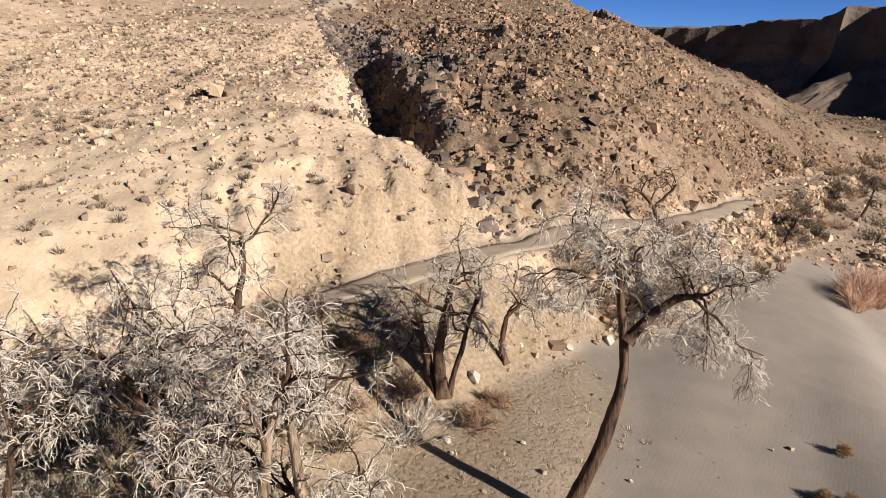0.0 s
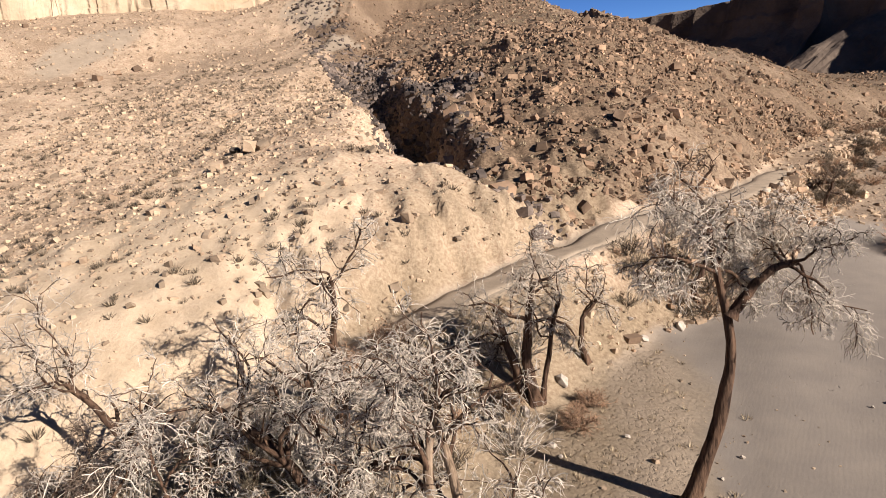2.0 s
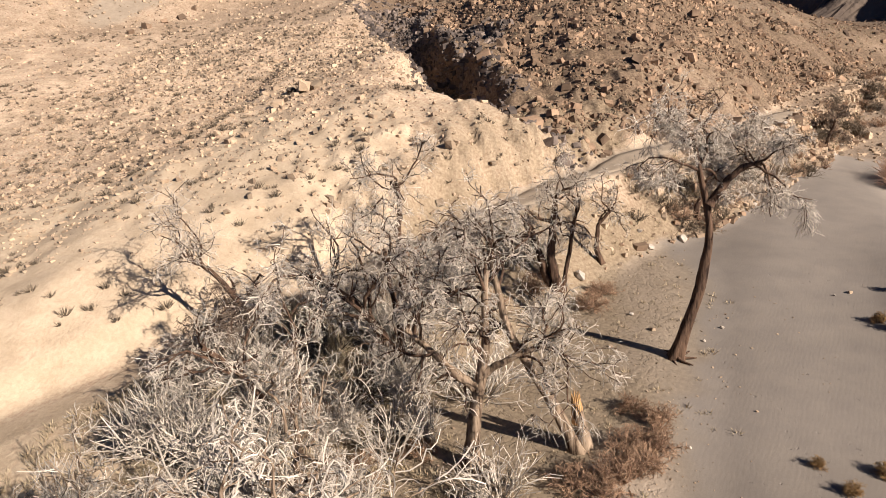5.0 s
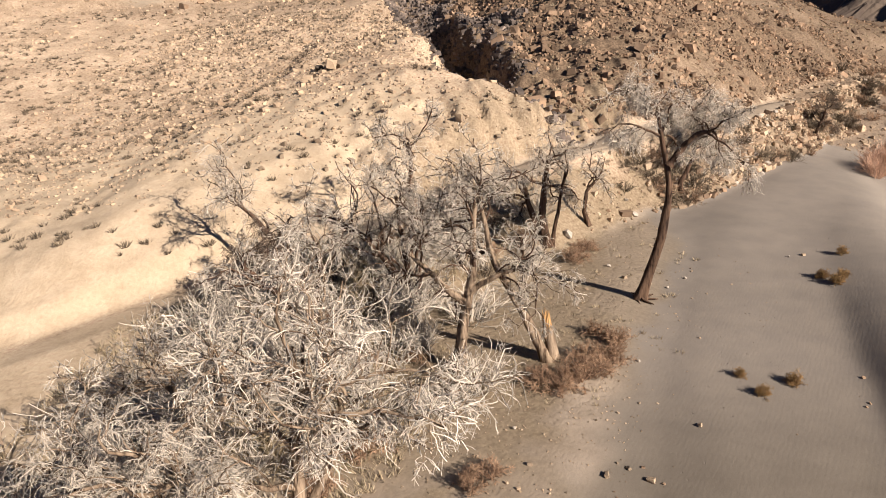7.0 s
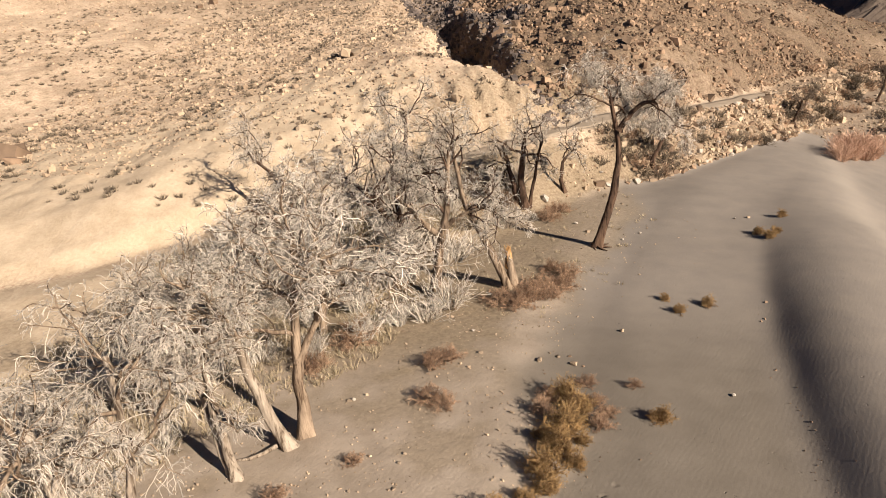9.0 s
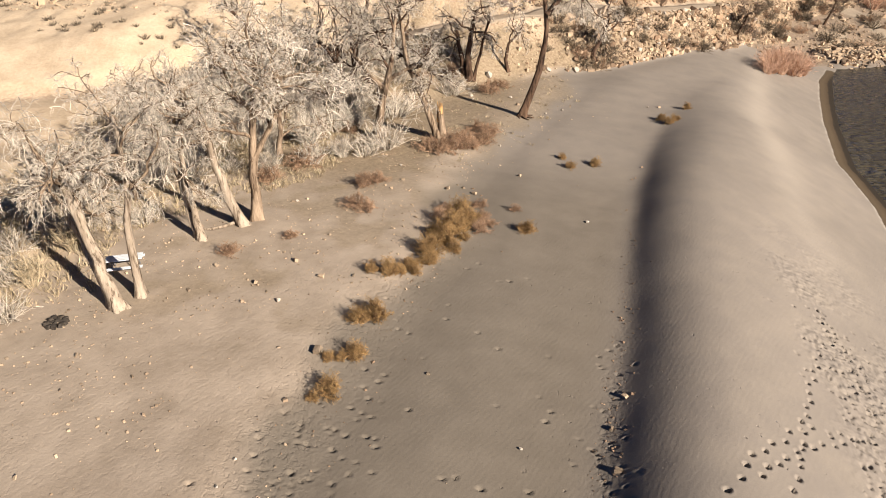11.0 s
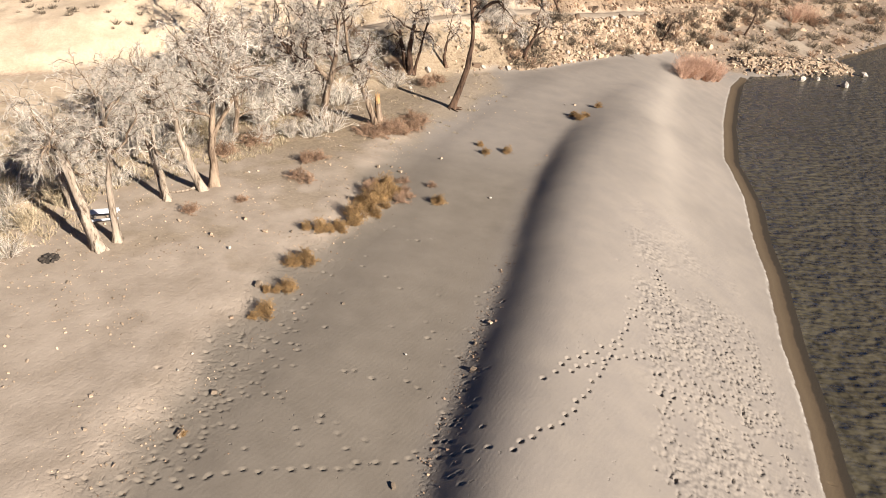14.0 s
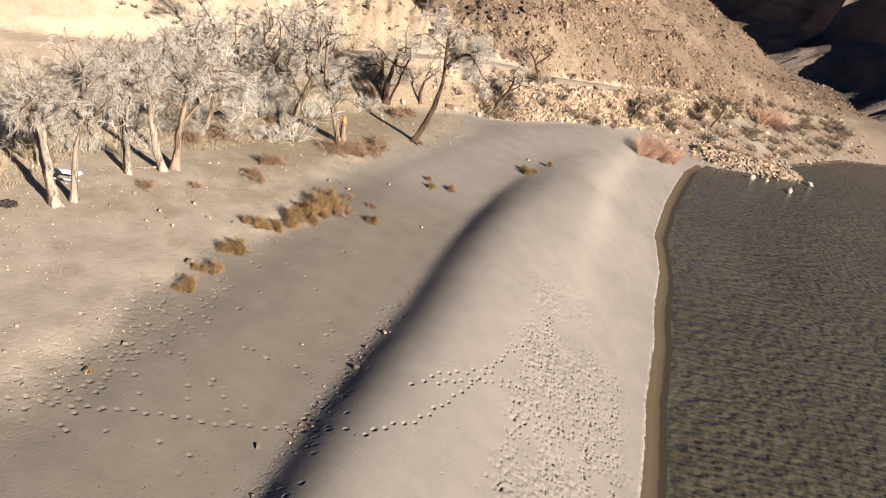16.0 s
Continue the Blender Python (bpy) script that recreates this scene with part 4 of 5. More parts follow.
tree(-2.4, 30.8, [([(0, 0, 0), (-0.2, 0.1, 2.5), (-0.1, 0.1, 4.5), (0.5, 0.3, 7.2)], 0.44, 0.16), ([(-0.4, 0.1, 0), (-1.0, 0.2, 2.6), (-1.8, 0.4, 6.0)], 0.36, 0.14), ([(0.4, 0, 0), (1.0, 0.1, 2.8), (1.8, 0.2, 6.2)], 0.2, 0.1)], 8,
     "bare many-stemmed tree with dark trunks beside white rocks", bark_dark, bark_dark, twig_grey, limbs=6, limb_length=3.6, branch=8, twig=7, fine=4)
tree(1.1, 35.6, [([(0, 0, 0), (-0.3, 0.1, 1.8), (0.1, 0.2, 3.4), (1.2, 0.2, 4.4)], 0.24, 0.1)], 9,
     "small bare tree with an arching dark trunk", bark_dark, bark_dark, twig_grey, limbs=6, limb_length=3.0, branch=7, twig=5, fine=3)
tree(-12.6, 26.0, [([(0, 0, 0), (0.3, 0, 2.5), (0.2, 0, 4.5), (0.8, 0, 6.6), (0.7, 0, 8.2)], 0.34, 0.12)], 10,
     "bare tree with an upright dark trunk in brush", bark_dark, bark_dark, twig_grey, limbs=8, limb_length=3.8, low=0.4, branch=8, twig=7, fine=4)
tree(-11.9, 19.6, [([(0, 0, 0), (-0.9, 0.2, 2.6), (-2.4, 0.4, 4.6), (-4.4, 0.8, 6.0)], 0.36, 0.14), ([(0.2, 0, 0), (0.3, 0.3, 3.0), (0.1, 0.3, 7.5)], 0.28, 0.12), ([(0.5, 0, 0), (1.2, 0.3, 3.0), (1.8, 0.3, 6.5)], 0.2, 0.1)], 11,
     "bare tree with dark trunks leaning over brush", bark_dark, bark_dark, twig_pale, limbs=8, limb_length=4.6, low=0.4, branch=8, twig=7, fine=4)
tree(-17.0, 13.4, [([(0, 0, 0), (-0.6, 0, 2.0), (-1.8, 0.3, 3.6), (-3.4, 0.3, 5.0)], 0.3, 0.13), ([(0.3, 0.2, 0), (0.9, 0.5, 2.6), (1.6, 0.8, 5.6)], 0.22, 0.1)], 12,
     "low spreading bare tree with dark twisted limbs", bark_dark, bark_dark, twig_pale, limb_length=4.4, limbs=7, branch=8, twig=7, fine=4)
tree(-21.5, 21.3, [([(0, 0, 0), (-0.3, 0, 2.2), (-1.4, 0.3, 4.0), (-2.6, 0.3, 5.4)], 0.26, 0.12)], 13,
     "low bare tree with curving dark limbs", bark_dark, bark_dark, twig_grey, limbs=8, limb_length=4.4, low=0.25, branch=8, twig=7, fine=4)
tree(-20.2, 16.0, [([(0, 0, 0), (-0.2, 0, 1.2), (-0.8, 0.2, 2.4), (-1.2, 0.3, 3.8)], 0.22, 0.1)], 19,
     "low dark bare tree at the foot of the slope", bark_dark, bark_dark, twig_dark, limbs=8, limb_length=3.4, low=0.2)
tree(-18.5, 3.0, [([(0, 0, 0), (-0.5, 0, 1.8), (-1.2, 0.3, 3.2), (-2.4, 0.3, 4.6)], 0.24, 0.1), ([(0.3, 0.2, 0), (1.0, 0.3, 2.0), (1.6, 0.4, 4.2)], 0.2, 0.09)], 14,
     "pale dead-looking bare tree with dense twigs", bark_brown, bark_brown, twig_grey, limbs=9, limb_length=4.2, low=0.2, spread=1.0, droop=-0.25, thick=0.045, branch=7, twig=5, fine=3)
tree(-13.2, 5.2, [([(0, 0, 0), (0.4, 0, 2.2), (0.3, 0.3, 4.2), (0.8, 0.3, 6.6)], 0.26, 0.12)], 15,
     "pale bare tree with dense upswept twigs", bark_brown, bark_brown, twig_grey, limbs=10, limb_length=4.4, low=0.2, droop=-0.3, thick=0.045, branch=7, twig=5, fine=3)
tree(-18.5, -5.0, [([(0, 0, 0), (-0.5, 0, 1.8), (-0.8, 0.3, 3.6), (-0.9, 0.3, 5.6)], 0.24, 0.1)], 16,
     "pale bare tree with dense twigs on the terrace", bark_brown, bark_brown, twig_pale, limbs=9, limb_length=4.2, low=0.2, droop=-0.25, thick=0.042, branch=7, twig=5, fine=3)
tree(-16.8, -12.5, [([(0, 0, 0), (-0.3, 0, 1.8), (-0.8, 0.3, 3.6), (-1.4, 0.3, 5.0)], 0.22, 0.1)], 17,
     "small bare tree with grey twigs behind the picnic table", bark_pale, bark_pale, twig_pale, limbs=8, limb_length=3.8, low=0.3)
tree(-20.5, -18.5, [([(0, 0, 0), (-0.3, 0, 1.8), (0.2, 0.3, 3.6), (0.4, 0.3, 5.4)], 0.24, 0.1)], 20,
     "bare tree with pale twigs on the sandy terrace", bark_pale, bark_pale, twig_pale, limbs=8, limb_length=4.0, low=0.3)
tree(10.6, 46.0, [([(0, 0, 0), (-0.3, 0, 1.0), (0.6, 0.2, 2.4), (1.3, 0.3, 4.2), (1.0, 0.3, 6.0)], 0.28, 0.12), ([(0.9, 0.1, 3.2), (2.2, 0.2, 4.2), (2.6, 0.3, 5.2)], 0.14, 0.08)], 18,
     "bare tree with a twisted dark trunk below the road", bark_dark, bark_dark, twig_grey, limbs=6, limb_length=3.0, branch=6, twig=6, fine=3)
tree(14.6, 58.3, [([(0, 0, 0), (-0.8, 0, 1.6), (-1.6, 0.2, 2.6), (-2.6, 0.3, 3.2)], 0.22, 0.12), ([(-0.8, 0.1, 1.6), (0.2, 0.2, 2.8), (1.0, 0.3, 3.8)], 0.16, 0.1)], 21,
     "bare tree with forked dark limbs beside the road", bark_dark, bark_dark, twig_dark, limbs=5, limb_length=2.8, branch=5, twig=5, fine=3)
tree(33.0, 76.5, [([(0, 0, 0), (-0.3, 0, 1.4), (0.4, 0.2, 2.6), (0.8, 0.3, 4.0)], 0.24, 0.12)], 22,
     "dark bare tree on the bushy bank", bark_dark, bark_dark, twig_dark, limbs=7, limb_length=2.8, low=0.3)
tree(52.0, 100.0, [([(0, 0, 0), (0.3, 0, 1.4), (0.8, 0.2, 2.6), (1.2, 0.3, 4.4)], 0.24, 0.12)], 23,
     "dark bare tree on the far bank", bark_dark, bark_dark, twig_dark, limbs=6, limb_length=2.8)

# surface roots at the foot of the tall tree, and a fallen branch between two trunks
tall = bpy.data.objects["tree"]
root_rng = np.random.default_rng(61)
for i in range(6):
    a = -1.9 + i * 0.75
    reach = 0.9 + 0.5 * root_rng.random()
    tube = Tubes()
    tube.add([[(0.2 * math.cos(a), 0.2 * math.sin(a), 0.35), (0.5 * reach * math.cos(a), 0.5 * reach * math.sin(a), 0.2), (reach * math.cos(a + 0.3), reach * math.sin(a + 0.3), 0.1)]], [[0.13, 0.09, 0.035]], 6)
    part("root", tube.mesh("root"), bark_dark, tall, smooth=True)
branch_z = ground_z(-11.4, -7.5)
tube = Tubes()
tube.add([[(-12.3, -8.1, branch_z + 0.1), (-11.7, -8.0, branch_z + 0.14), (-11.2, -7.6, branch_z + 0.16), (-10.8, -6.9, branch_z + 0.14)]], [[0.05, 0.09, 0.1, 0.12]], 7)
tagged(part("fallen_branch", tube.mesh("fallen_branch"), bark_pale, smooth=True), "pale crooked dead branch lying on sand", "branch")


# ---- broken tree: a leaning trunk beside a splintered stump ----
snag = thing("broken_tree", (-2.0, 12.8, ground_z(-2.0, 12.8) - 0.15), "leaning bare tree beside a splintered orange stump", "tree", "bare trees by the beach")
snag_p, snag_r = stem([(0, 0, 0), (-0.9, -0.1, 2.6), (-2.0, -0.1, 5.0), (-2.9, 0.0, 7.0), (-3.0, 0.2, 9.0), (-3.6, 0.2, 11.5)], 0.34, 0.1, 12, 41)
snag_trunk = part("trunk", trunk_mesh(snag_p, snag_r, 41), bark_brown, snag, smooth=True)
snag_rng = np.random.default_rng(42)
crown = Tubes()
for mesh in crown_of(snag_rng, snag_p, snag_r, 9, 3.2, 7, 6, 4, 0.25, 0.9, 0.028, 0.5, crown):
    part("limb", mesh, bark_dark, snag_trunk, smooth=True)
part("crown", crown.mesh("crown"), twig_grey, snag)
tube = Tubes()
tube.add([[(0.35, 0.1, 0), (0.25, 0.1, 1.0), (0.1, 0.1, 2.0), (0.05, 0.1, 2.6)]], [[0.42, 0.33, 0.3, 0.24]], 9)
stump = part("stump", tube.mesh("stump"), bark_brown, snag, smooth=True)
tube = Tubes()
for i in range(14):
    a = i * 0.45
    foot = np.array([0.06 + 0.2 * math.cos(a), 0.1 + 0.2 * math.sin(a), 1.6])
    tube.add([[foot, foot + (0.02, 0, 0.8), foot + (-0.02, 0.02, 1.3 + 0.5 * snag_rng.random())]], [[0.09, 0.07, 0.01]], 4)
part("splinter", tube.mesh("splinter"), wood_raw, stump, "fresh orange splintered wood")


# ---- picnic table and fire ring ----
def box(bm, size, at, bevel=0.008):
    res = bmesh.ops.create_cube(bm, size=1.0)
    bmesh.ops.scale(bm, vec=size, verts=res["verts"])
    bmesh.ops.translate(bm, vec=at, verts=res["verts"])
    edges = list({e for v in res["verts"] for e in v.link_edges})
    bmesh.ops.bevel(bm, geom=edges, offset=bevel, segments=1, affect="EDGES")


table = thing("picnic_table", (-13.8, -13.5, ground_z(-13.8, -13.5)), "weathered light-grey picnic table with benches under bare trees", "picnic table", turn=28)
for i in range(4):
    bm = bmesh.new()
    box(bm, (1.85, 0.175, 0.04), (0, -0.285 + 0.19 * i, 0.76))
    part("top_plank", bm, table_top, table)
for side in (-1, 1):
    for i in range(2):
        bm = bmesh.new()
        box(bm, (1.85, 0.13, 0.04), (0, side * (0.66 + 0.07 * (2 * i - 1)), 0.45))
        part("bench_plank", bm, table_top, table)
for end in (-0.62, 0.62):
    tube = Tubes()
    tube.add([[(end, -0.34, 0.73), (end, -0.45, 0.37), (end, -0.56, 0)], [(end, 0.34, 0.73), (end, 0.45, 0.37), (end, 0.56, 0)], [(end, -0.75, 0.42), (end, 0, 0.42), (end, 0.75, 0.42)]], [[0.03] * 3] * 3, 6)
    part("leg", tube.mesh("leg"), table_steel, table)

ring = thing("fire_ring", (-13.9, -18.9, ground_z(-13.9, -18.9)), "ring of dark scorched stones on sand", "fire ring")
ring_rng = np.random.default_rng(77)
for i in range(11):
    a = i * 2 * math.pi / 11
    rv, rf = ROCKS[i % 12]
    stone = part("stone", mesh_of("stone", rv * (0.26, 0.22, 0.3), rf), rock_dark, ring)
    stone.location = (0.42 * math.cos(a), 0.42 * math.sin(a), 0.08)
    stone.rotation_euler = (0.2 * ring_rng.normal(), 0.2 * ring_rng.normal(), a)
tube = Tubes()
tube.add([[(-0.3, -0.1, 0.1), (0, 0, 0.16), (0.35, 0.15, 0.12)], [(0.1, -0.3, 0.1), (0.05, 0, 0.2), (-0.05, 0.3, 0.12)]], [[0.06, 0.06, 0.05]] * 2, 6)
part("charred_wood", tube.mesh("charred_wood"), rock_dark, ring, "blackened wood pieces")


# ---- bushes ----
def bush_mesh(name, seed, stems, tall, wide, twigs=5, thick=0.011, upright=0.5):
    rng = np.random.default_rng(seed)
    a = rng.random(stems) * 6.283
    out = wide * np.sqrt(rng.random(stems))
    foot = np.stack([np.cos(a) * out * 0.35, np.sin(a) * out * 0.35, np.full(stems, -0.05)], -1)
    way = np.stack([np.cos(a) * out, np.sin(a) * out, tall * (upright - 0.35) + 1.35 * tall * rng.random(stems)], -1)
    p = bend(rng, foot, way, tall * (0.6 + 0.6 * rng.random(stems)), 4, 0.05, 0.16)
    r = np.linspace(thick * 1.3, thick * 0.5, 4)[None].repeat(stems, 0)
    t = Tubes()
    t.add(p, r, 3)
    q, qr, _ = sprout(rng, p, r, twigs, 0.45, 2, 0.2, 0.8, 0.05, 0.2, 0.8, 0.1)
    t.add(q, np.clip(qr, thick * 0.5, thick), 3)
    return t.mesh(name)


def shrub_mesh(name, seed, stems, tall, wide, thick):
    """A rounded, much-branched shrub: stems, side stems and short twigs."""
    rng = np.random.default_rng(seed)
    a, lean = rng.random(stems) * 6.283, rng.random(stems) ** 0.6
    foot = np.stack([np.cos(a) * lean, np.sin(a) * lean, np.zeros(stems)], -1) * (0.3 * wide, 0.3 * wide, 0) - (0, 0, 0.05)
    way = np.stack([np.cos(a) * lean * wide, np.sin(a) * lean * wide, tall * (1.05 - 0.7 * lean)], -1)
    p = bend(rng, foot, way, np.linalg.norm(way, axis=1) * rng.uniform(0.55, 1.1, stems), 4, 0.02, 0.2)
    r = np.linspace(thick * 1.5, thick * 0.7, 4)[None].repeat(stems, 0)
    t = Tubes()
    t.add(p, r, 3)
    q, qr, _ = sprout(rng, p, r, 7, 0.42, 3, 0.25, 0.9, 0.0, 0.25, 0.8, 0.12)
    t.add(q, np.clip(qr, thick * 0.5, thick), 3)
    f, fr, _ = sprout(rng, q, qr, 4, 0.55, 2, 0.2, 1.0, 0.0, 0.2, 0.8, 0.05)
    t.add(f, np.clip(fr, thick * 0.4, thick * 0.7), 3)
    return t.mesh(name)


def bush(x, y, mesh, mat, label, size=1.0, turn=0.0, category="bush", group=""):
    ob = part("bush", mesh, mat)
    ob.matrix_basis = Matrix.Translation((x, y, ground_z(x, y) - 0.03)) @ Matrix.Rotation(turn, 4, "Z") @ Matrix.Diagonal((size, size, size, 1))
    return tagged(ob, label, category, group)


gold = [shrub_mesh("gold_bush", 100 + i, 52, 1.5, 0.8, 0.022) for i in range(3)]
for m_ in gold:
    m_.materials.append(bush_gold)
for x, y, size in ((2.2, -5.9, 1.15), (1.6, -7.4, 1.0), (2.5, -4.3, 1.2), (2.9, -2.6, 1.15), (2.3, -1.1, 1.0), (3.0, -6.6, 0.6), (1.4, -5.0, 0.6), (1.9, -8.4, 0.75), (1.0, -9.2, 0.6), (0.6, -9.9, 0.55), (1.4, -9.7, 0.5), (3.3, -4.9, 0.5), (3.4, -1.6, 0.55), (0.1, -10.2, 0.8), (-0.9, -10.4, 0.55), (0.5, -14.4, 0.95), (-0.3, -15.0, 0.65), (0.5, -17.6, 0.7), (-0.1, -18.0, 0.4), (0.2, -20.3, 0.75), (-0.3, -20.9, 0.35), (6.9, -2.5, 0.75), (0.4, -30.0, 0.25), (-0.6, -18.2, 0.4)):
    k = len(bpy.data.objects)
    bush(x, y, gold[k % 3], None, "golden dry bush on the sand edge" if size > 0.6 else "small golden dry bush on sand", size * 0.9, k * 1.7, group="golden bushes on the sand")
brown = [shrub_mesh("brown_bush", 120 + i, 36, 1.25, 0.95, 0.018) for i in range(3)]
for m_ in brown:
    m_.materials.append(bush_brown)
for x, y, size in ((-2.4, 10.2, 1.1), (-1.2, 9.6, 1.2), (-0.2, 10.4, 1.4), (0.9, 11.4, 1.3), (1.6, 13.0, 1.3), (1.9, 14.6, 1.1), (0.2, 12.8, 1.1), (1.0, 16.0, 1.0), (4.1, -3.2, 0.6), (3.9, -1.4, 0.5), (3.4, 0.6, 0.5), (1.4, -3.0, 0.6), (1.6, -1.4, 0.55), (4.6, -2.2, 0.4), (5.8, 0.5, 0.35), (-4.5, -2.2, 0.9), (-3.6, -2.7, 0.6), (-9.2, -10.4, 0.7), (-6.8, -7.6, 0.4), (-4.4, 2.2, 1.0), (-5.2, 1.2, 0.9), (-0.2, 29.2, 1.3), (0.8, 31.5, 1.2), (-4.2, 29.5, 1.3)):
    k = len(bpy.data.objects)
    bush(x, y, brown[k % 3], None, "brown dry bush on sand", size * (1.35 if size < 0.65 else 1.0), k * 1.3, group="brown bushes on the sand")
low = [shrub_mesh("low_bush", 130 + i, 46, 1.5, 0.8, 0.026) for i in range(2)]
for m_ in low:
    m_.materials.append(bush_gold)
for x, y, size in ((11.1, 11.5, 0.55), (9.2, 10.2, 0.5), (8.5, 12.0, 0.4), (18.1, 25.6, 0.65), (17.4, 26.8, 0.55), (18.8, 26.6, 0.5), (20.4, 31.3, 0.5)):
    k = len(bpy.data.objects)
    bush(x, y, low[k % 2], None, "low golden-brown dry bush alone on the sand", size, k * 1.3, group="low bushes on the open sand")
red = [bush_mesh("red_bush", 140 + i, 58, 3.0, 1.7, 5, 0.024, 0.9) for i in range(2)]
for m_ in red:
    m_.materials.append(bush_red)
for x, y, size in ((34.8, 62.0, 0.9), (35.8, 64.0, 1.15), (37.4, 65.6, 1.2), (39.2, 67.2, 1.15), (40.8, 69.0, 1.0), (42.0, 71.0, 0.9), (36.4, 66.6, 0.9), (38.4, 68.8, 0.9), (67, 122, 1.4), (72, 126, 1.2)):
    k = len(bpy.data.objects)
    bush(x, y, red[k % 2], None, "reddish leafless tamarisk shrub by the river", size, k * 1.1, "shrub", "reddish shrubs by the river")

# brush under the trees and on the bank below the road
scatter = np.random.default_rng(31)
pale = [bush_mesh("pale_bush", 160 + i, 48, 1.5, 1.3, 4, 0.019, 0.6) for i in range(3)]
for m_ in pale:
    m_.materials.append(twig_pale)
grey = [bush_mesh("grey_bush", 170 + i, 50, 1.2, 1.2, 4, 0.021, 0.5) for i in range(3)]
for m_ in grey:
    m_.materials.append(bush_olive)
for i in range(46):
    y = scatter.uniform(-1, 34)
    x = -15 + 0.2 * y + scatter.normal(0, 4.2)
    if road_distance(np.array([x]), np.array([y]))[0] > -2.5:
        continue
    kind = scatter.integers(0, 4)
    mesh, what = ((pale[i % 3], "pale leafless bush among the trees"), (grey[i % 3], "olive-grey bush among the trees"), (brown[i % 3], "brown dry bush among the trees"), (pale[(i + 1) % 3], "pale leafless bush among the trees"))[kind]
    bush(x, y, mesh, None, what, scatter.uniform(0.8, 1.9) if kind != 2 else scatter.uniform(1, 1.8), scatter.uniform(0, 6), group="brush among the trees")
brush = [bush_mesh("straw_bush", 200 + i, 75, 1.7, 0.8, 4, 0.02, 1.1) for i in range(3)]
for m_ in brush:
    m_.materials.append(straw if m_ is brush[1] else twig_pale)
for i in range(44):
    y = scatter.uniform(2, 24)
    x = -18.5 + 0.12 * y + scatter.normal(0, 3.6)
    if road_distance(np.array([x]), np.array([y]))[0] > -2.5:
        continue
    bush(x, y, brush[i % 3], None, "upright straw-coloured brush among the trees", scatter.uniform(0.6, 1.3), scatter.uniform(0, 6), group="brush among the trees")
for x, y, size in ((-21.5, 14.0, 2.0), (-19.6, 15.2, 2.2), (-17.6, 13.6, 1.8), (-22.8, 11.0, 1.9), (-20.4, 10.4, 2.0), (-18.2, 9.0, 1.7), (-15.6, 8.0, 1.6), (-12.0, 8.4, 1.3), (-10.0, 4.4, 1.0), (-8.4, 6.6, 0.9), (-12.4, 1.6, 1.0), (-20.5, 4.6, 1.7)):
    k = len(bpy.data.objects)
    bush(x, y, brush[2 * (k % 2)], None, "large pale leafless bush with upswept stems", size, k * 1.9, group="brush among the trees")
for i in range(22):
    x, y = scatter.uniform(-24, -15), scatter.uniform(-24, 2)
    mesh, what = ((pale[i % 3], "pale leafless bush behind the trees"), (brush[i % 3], "upright straw-coloured brush behind the trees"))[int(scatter.integers(0, 2))]
    bush(x, y, mesh, None, what, scatter.uniform(0.7, 1.3), scatter.uniform(0, 6), group="brush among the trees")
thin_brown = [bush_mesh("brown_bush", 180 + i, 40, 0.95, 0.9, 4, 0.022, 0.55) for i in range(3)]
thin_grey = [bush_mesh("grey_bush", 190 + i, 34, 1.2, 1.2, 4, 0.026, 0.5) for i in range(3)]
for m_ in thin_brown:
    m_.materials.append(bush_brown)
for m_ in thin_grey:
    m_.materials.append(bush_olive)
for i in range(150):
    x = scatter.uniform(4, 60)
    s = -scatter.uniform(2.6, 9.5)
    y = float(np.interp(x, ROAD_X, ROAD_Y)) + s * 1.35
    if beach_height(np.array([x]), np.array([y]))[0] > hill_height(np.array([x]), np.array([y]))[0] + 0.5:
        continue
    kind = scatter.integers(0, 3)
    mesh, what = ((thin_grey[i % 3], "olive-grey bush on the rocky bank"), (thin_brown[i % 3], "brown dry bush on the rocky bank"), (thin_grey[(i + 1) % 3], "olive-grey bush on the rocky bank"))[kind]
    bush(x, y, mesh, None, what, scatter.uniform(0.6, 1.4), scatter.uniform(0, 6), group="bushes on the rocky bank")

for i in range(190):
    x, y = scatter.uniform(40, 100), scatter.uniform(84, 160)
    if shore_distance(np.array([x]), np.array([y]))[0] < 3 or road_distance(np.array([x]), np.array([y]))[0] > 4:
        continue
    mesh, what = ((thin_grey[i % 3], "olive-grey bush on the river shelf"), (thin_brown[i % 3], "brown dry bush on the river shelf"))[i % 2]
    bush(x, y, mesh, None, what, scatter.uniform(0.8, 1.8), scatter.uniform(0, 6), group="bushes on the river shelf")


# ---- rocks ----
rock_meshes = {}
for key, mat in (("pale", rock_pale), ("tan", rock_tan), ("brown", rock_brown), ("dark", rock_dark)):
    rock_meshes[key] = []
    for rv, rf in BOULDERS if key in ("pale", "dark") else ROCKS:
        m_ = mesh_of("rock", rv, rf)
        m_.materials.append(mat)
        rock_meshes[key].append(m_)


def rock(x, y, size, key, label, group="", rng=scatter, z=None, sink=0.12, squash=1.0, name="rock"):
    ob = new(name, rock_meshes[key][int(rng.integers(0, 12))])
    base = ground_z(x, y) if z is None else z
    ob.matrix_basis = Matrix.Translation((x, y, base + size * (0.3 - sink))) @ Euler((rng.normal(0, 0.25), rng.normal(0, 0.25), rng.uniform(0, 6.28))).to_matrix().to_4x4() @ Matrix.Diagonal((size, size * rng.uniform(0.7, 1.0), size * squash, 1))
    return tagged(ob, label, "rock", group)


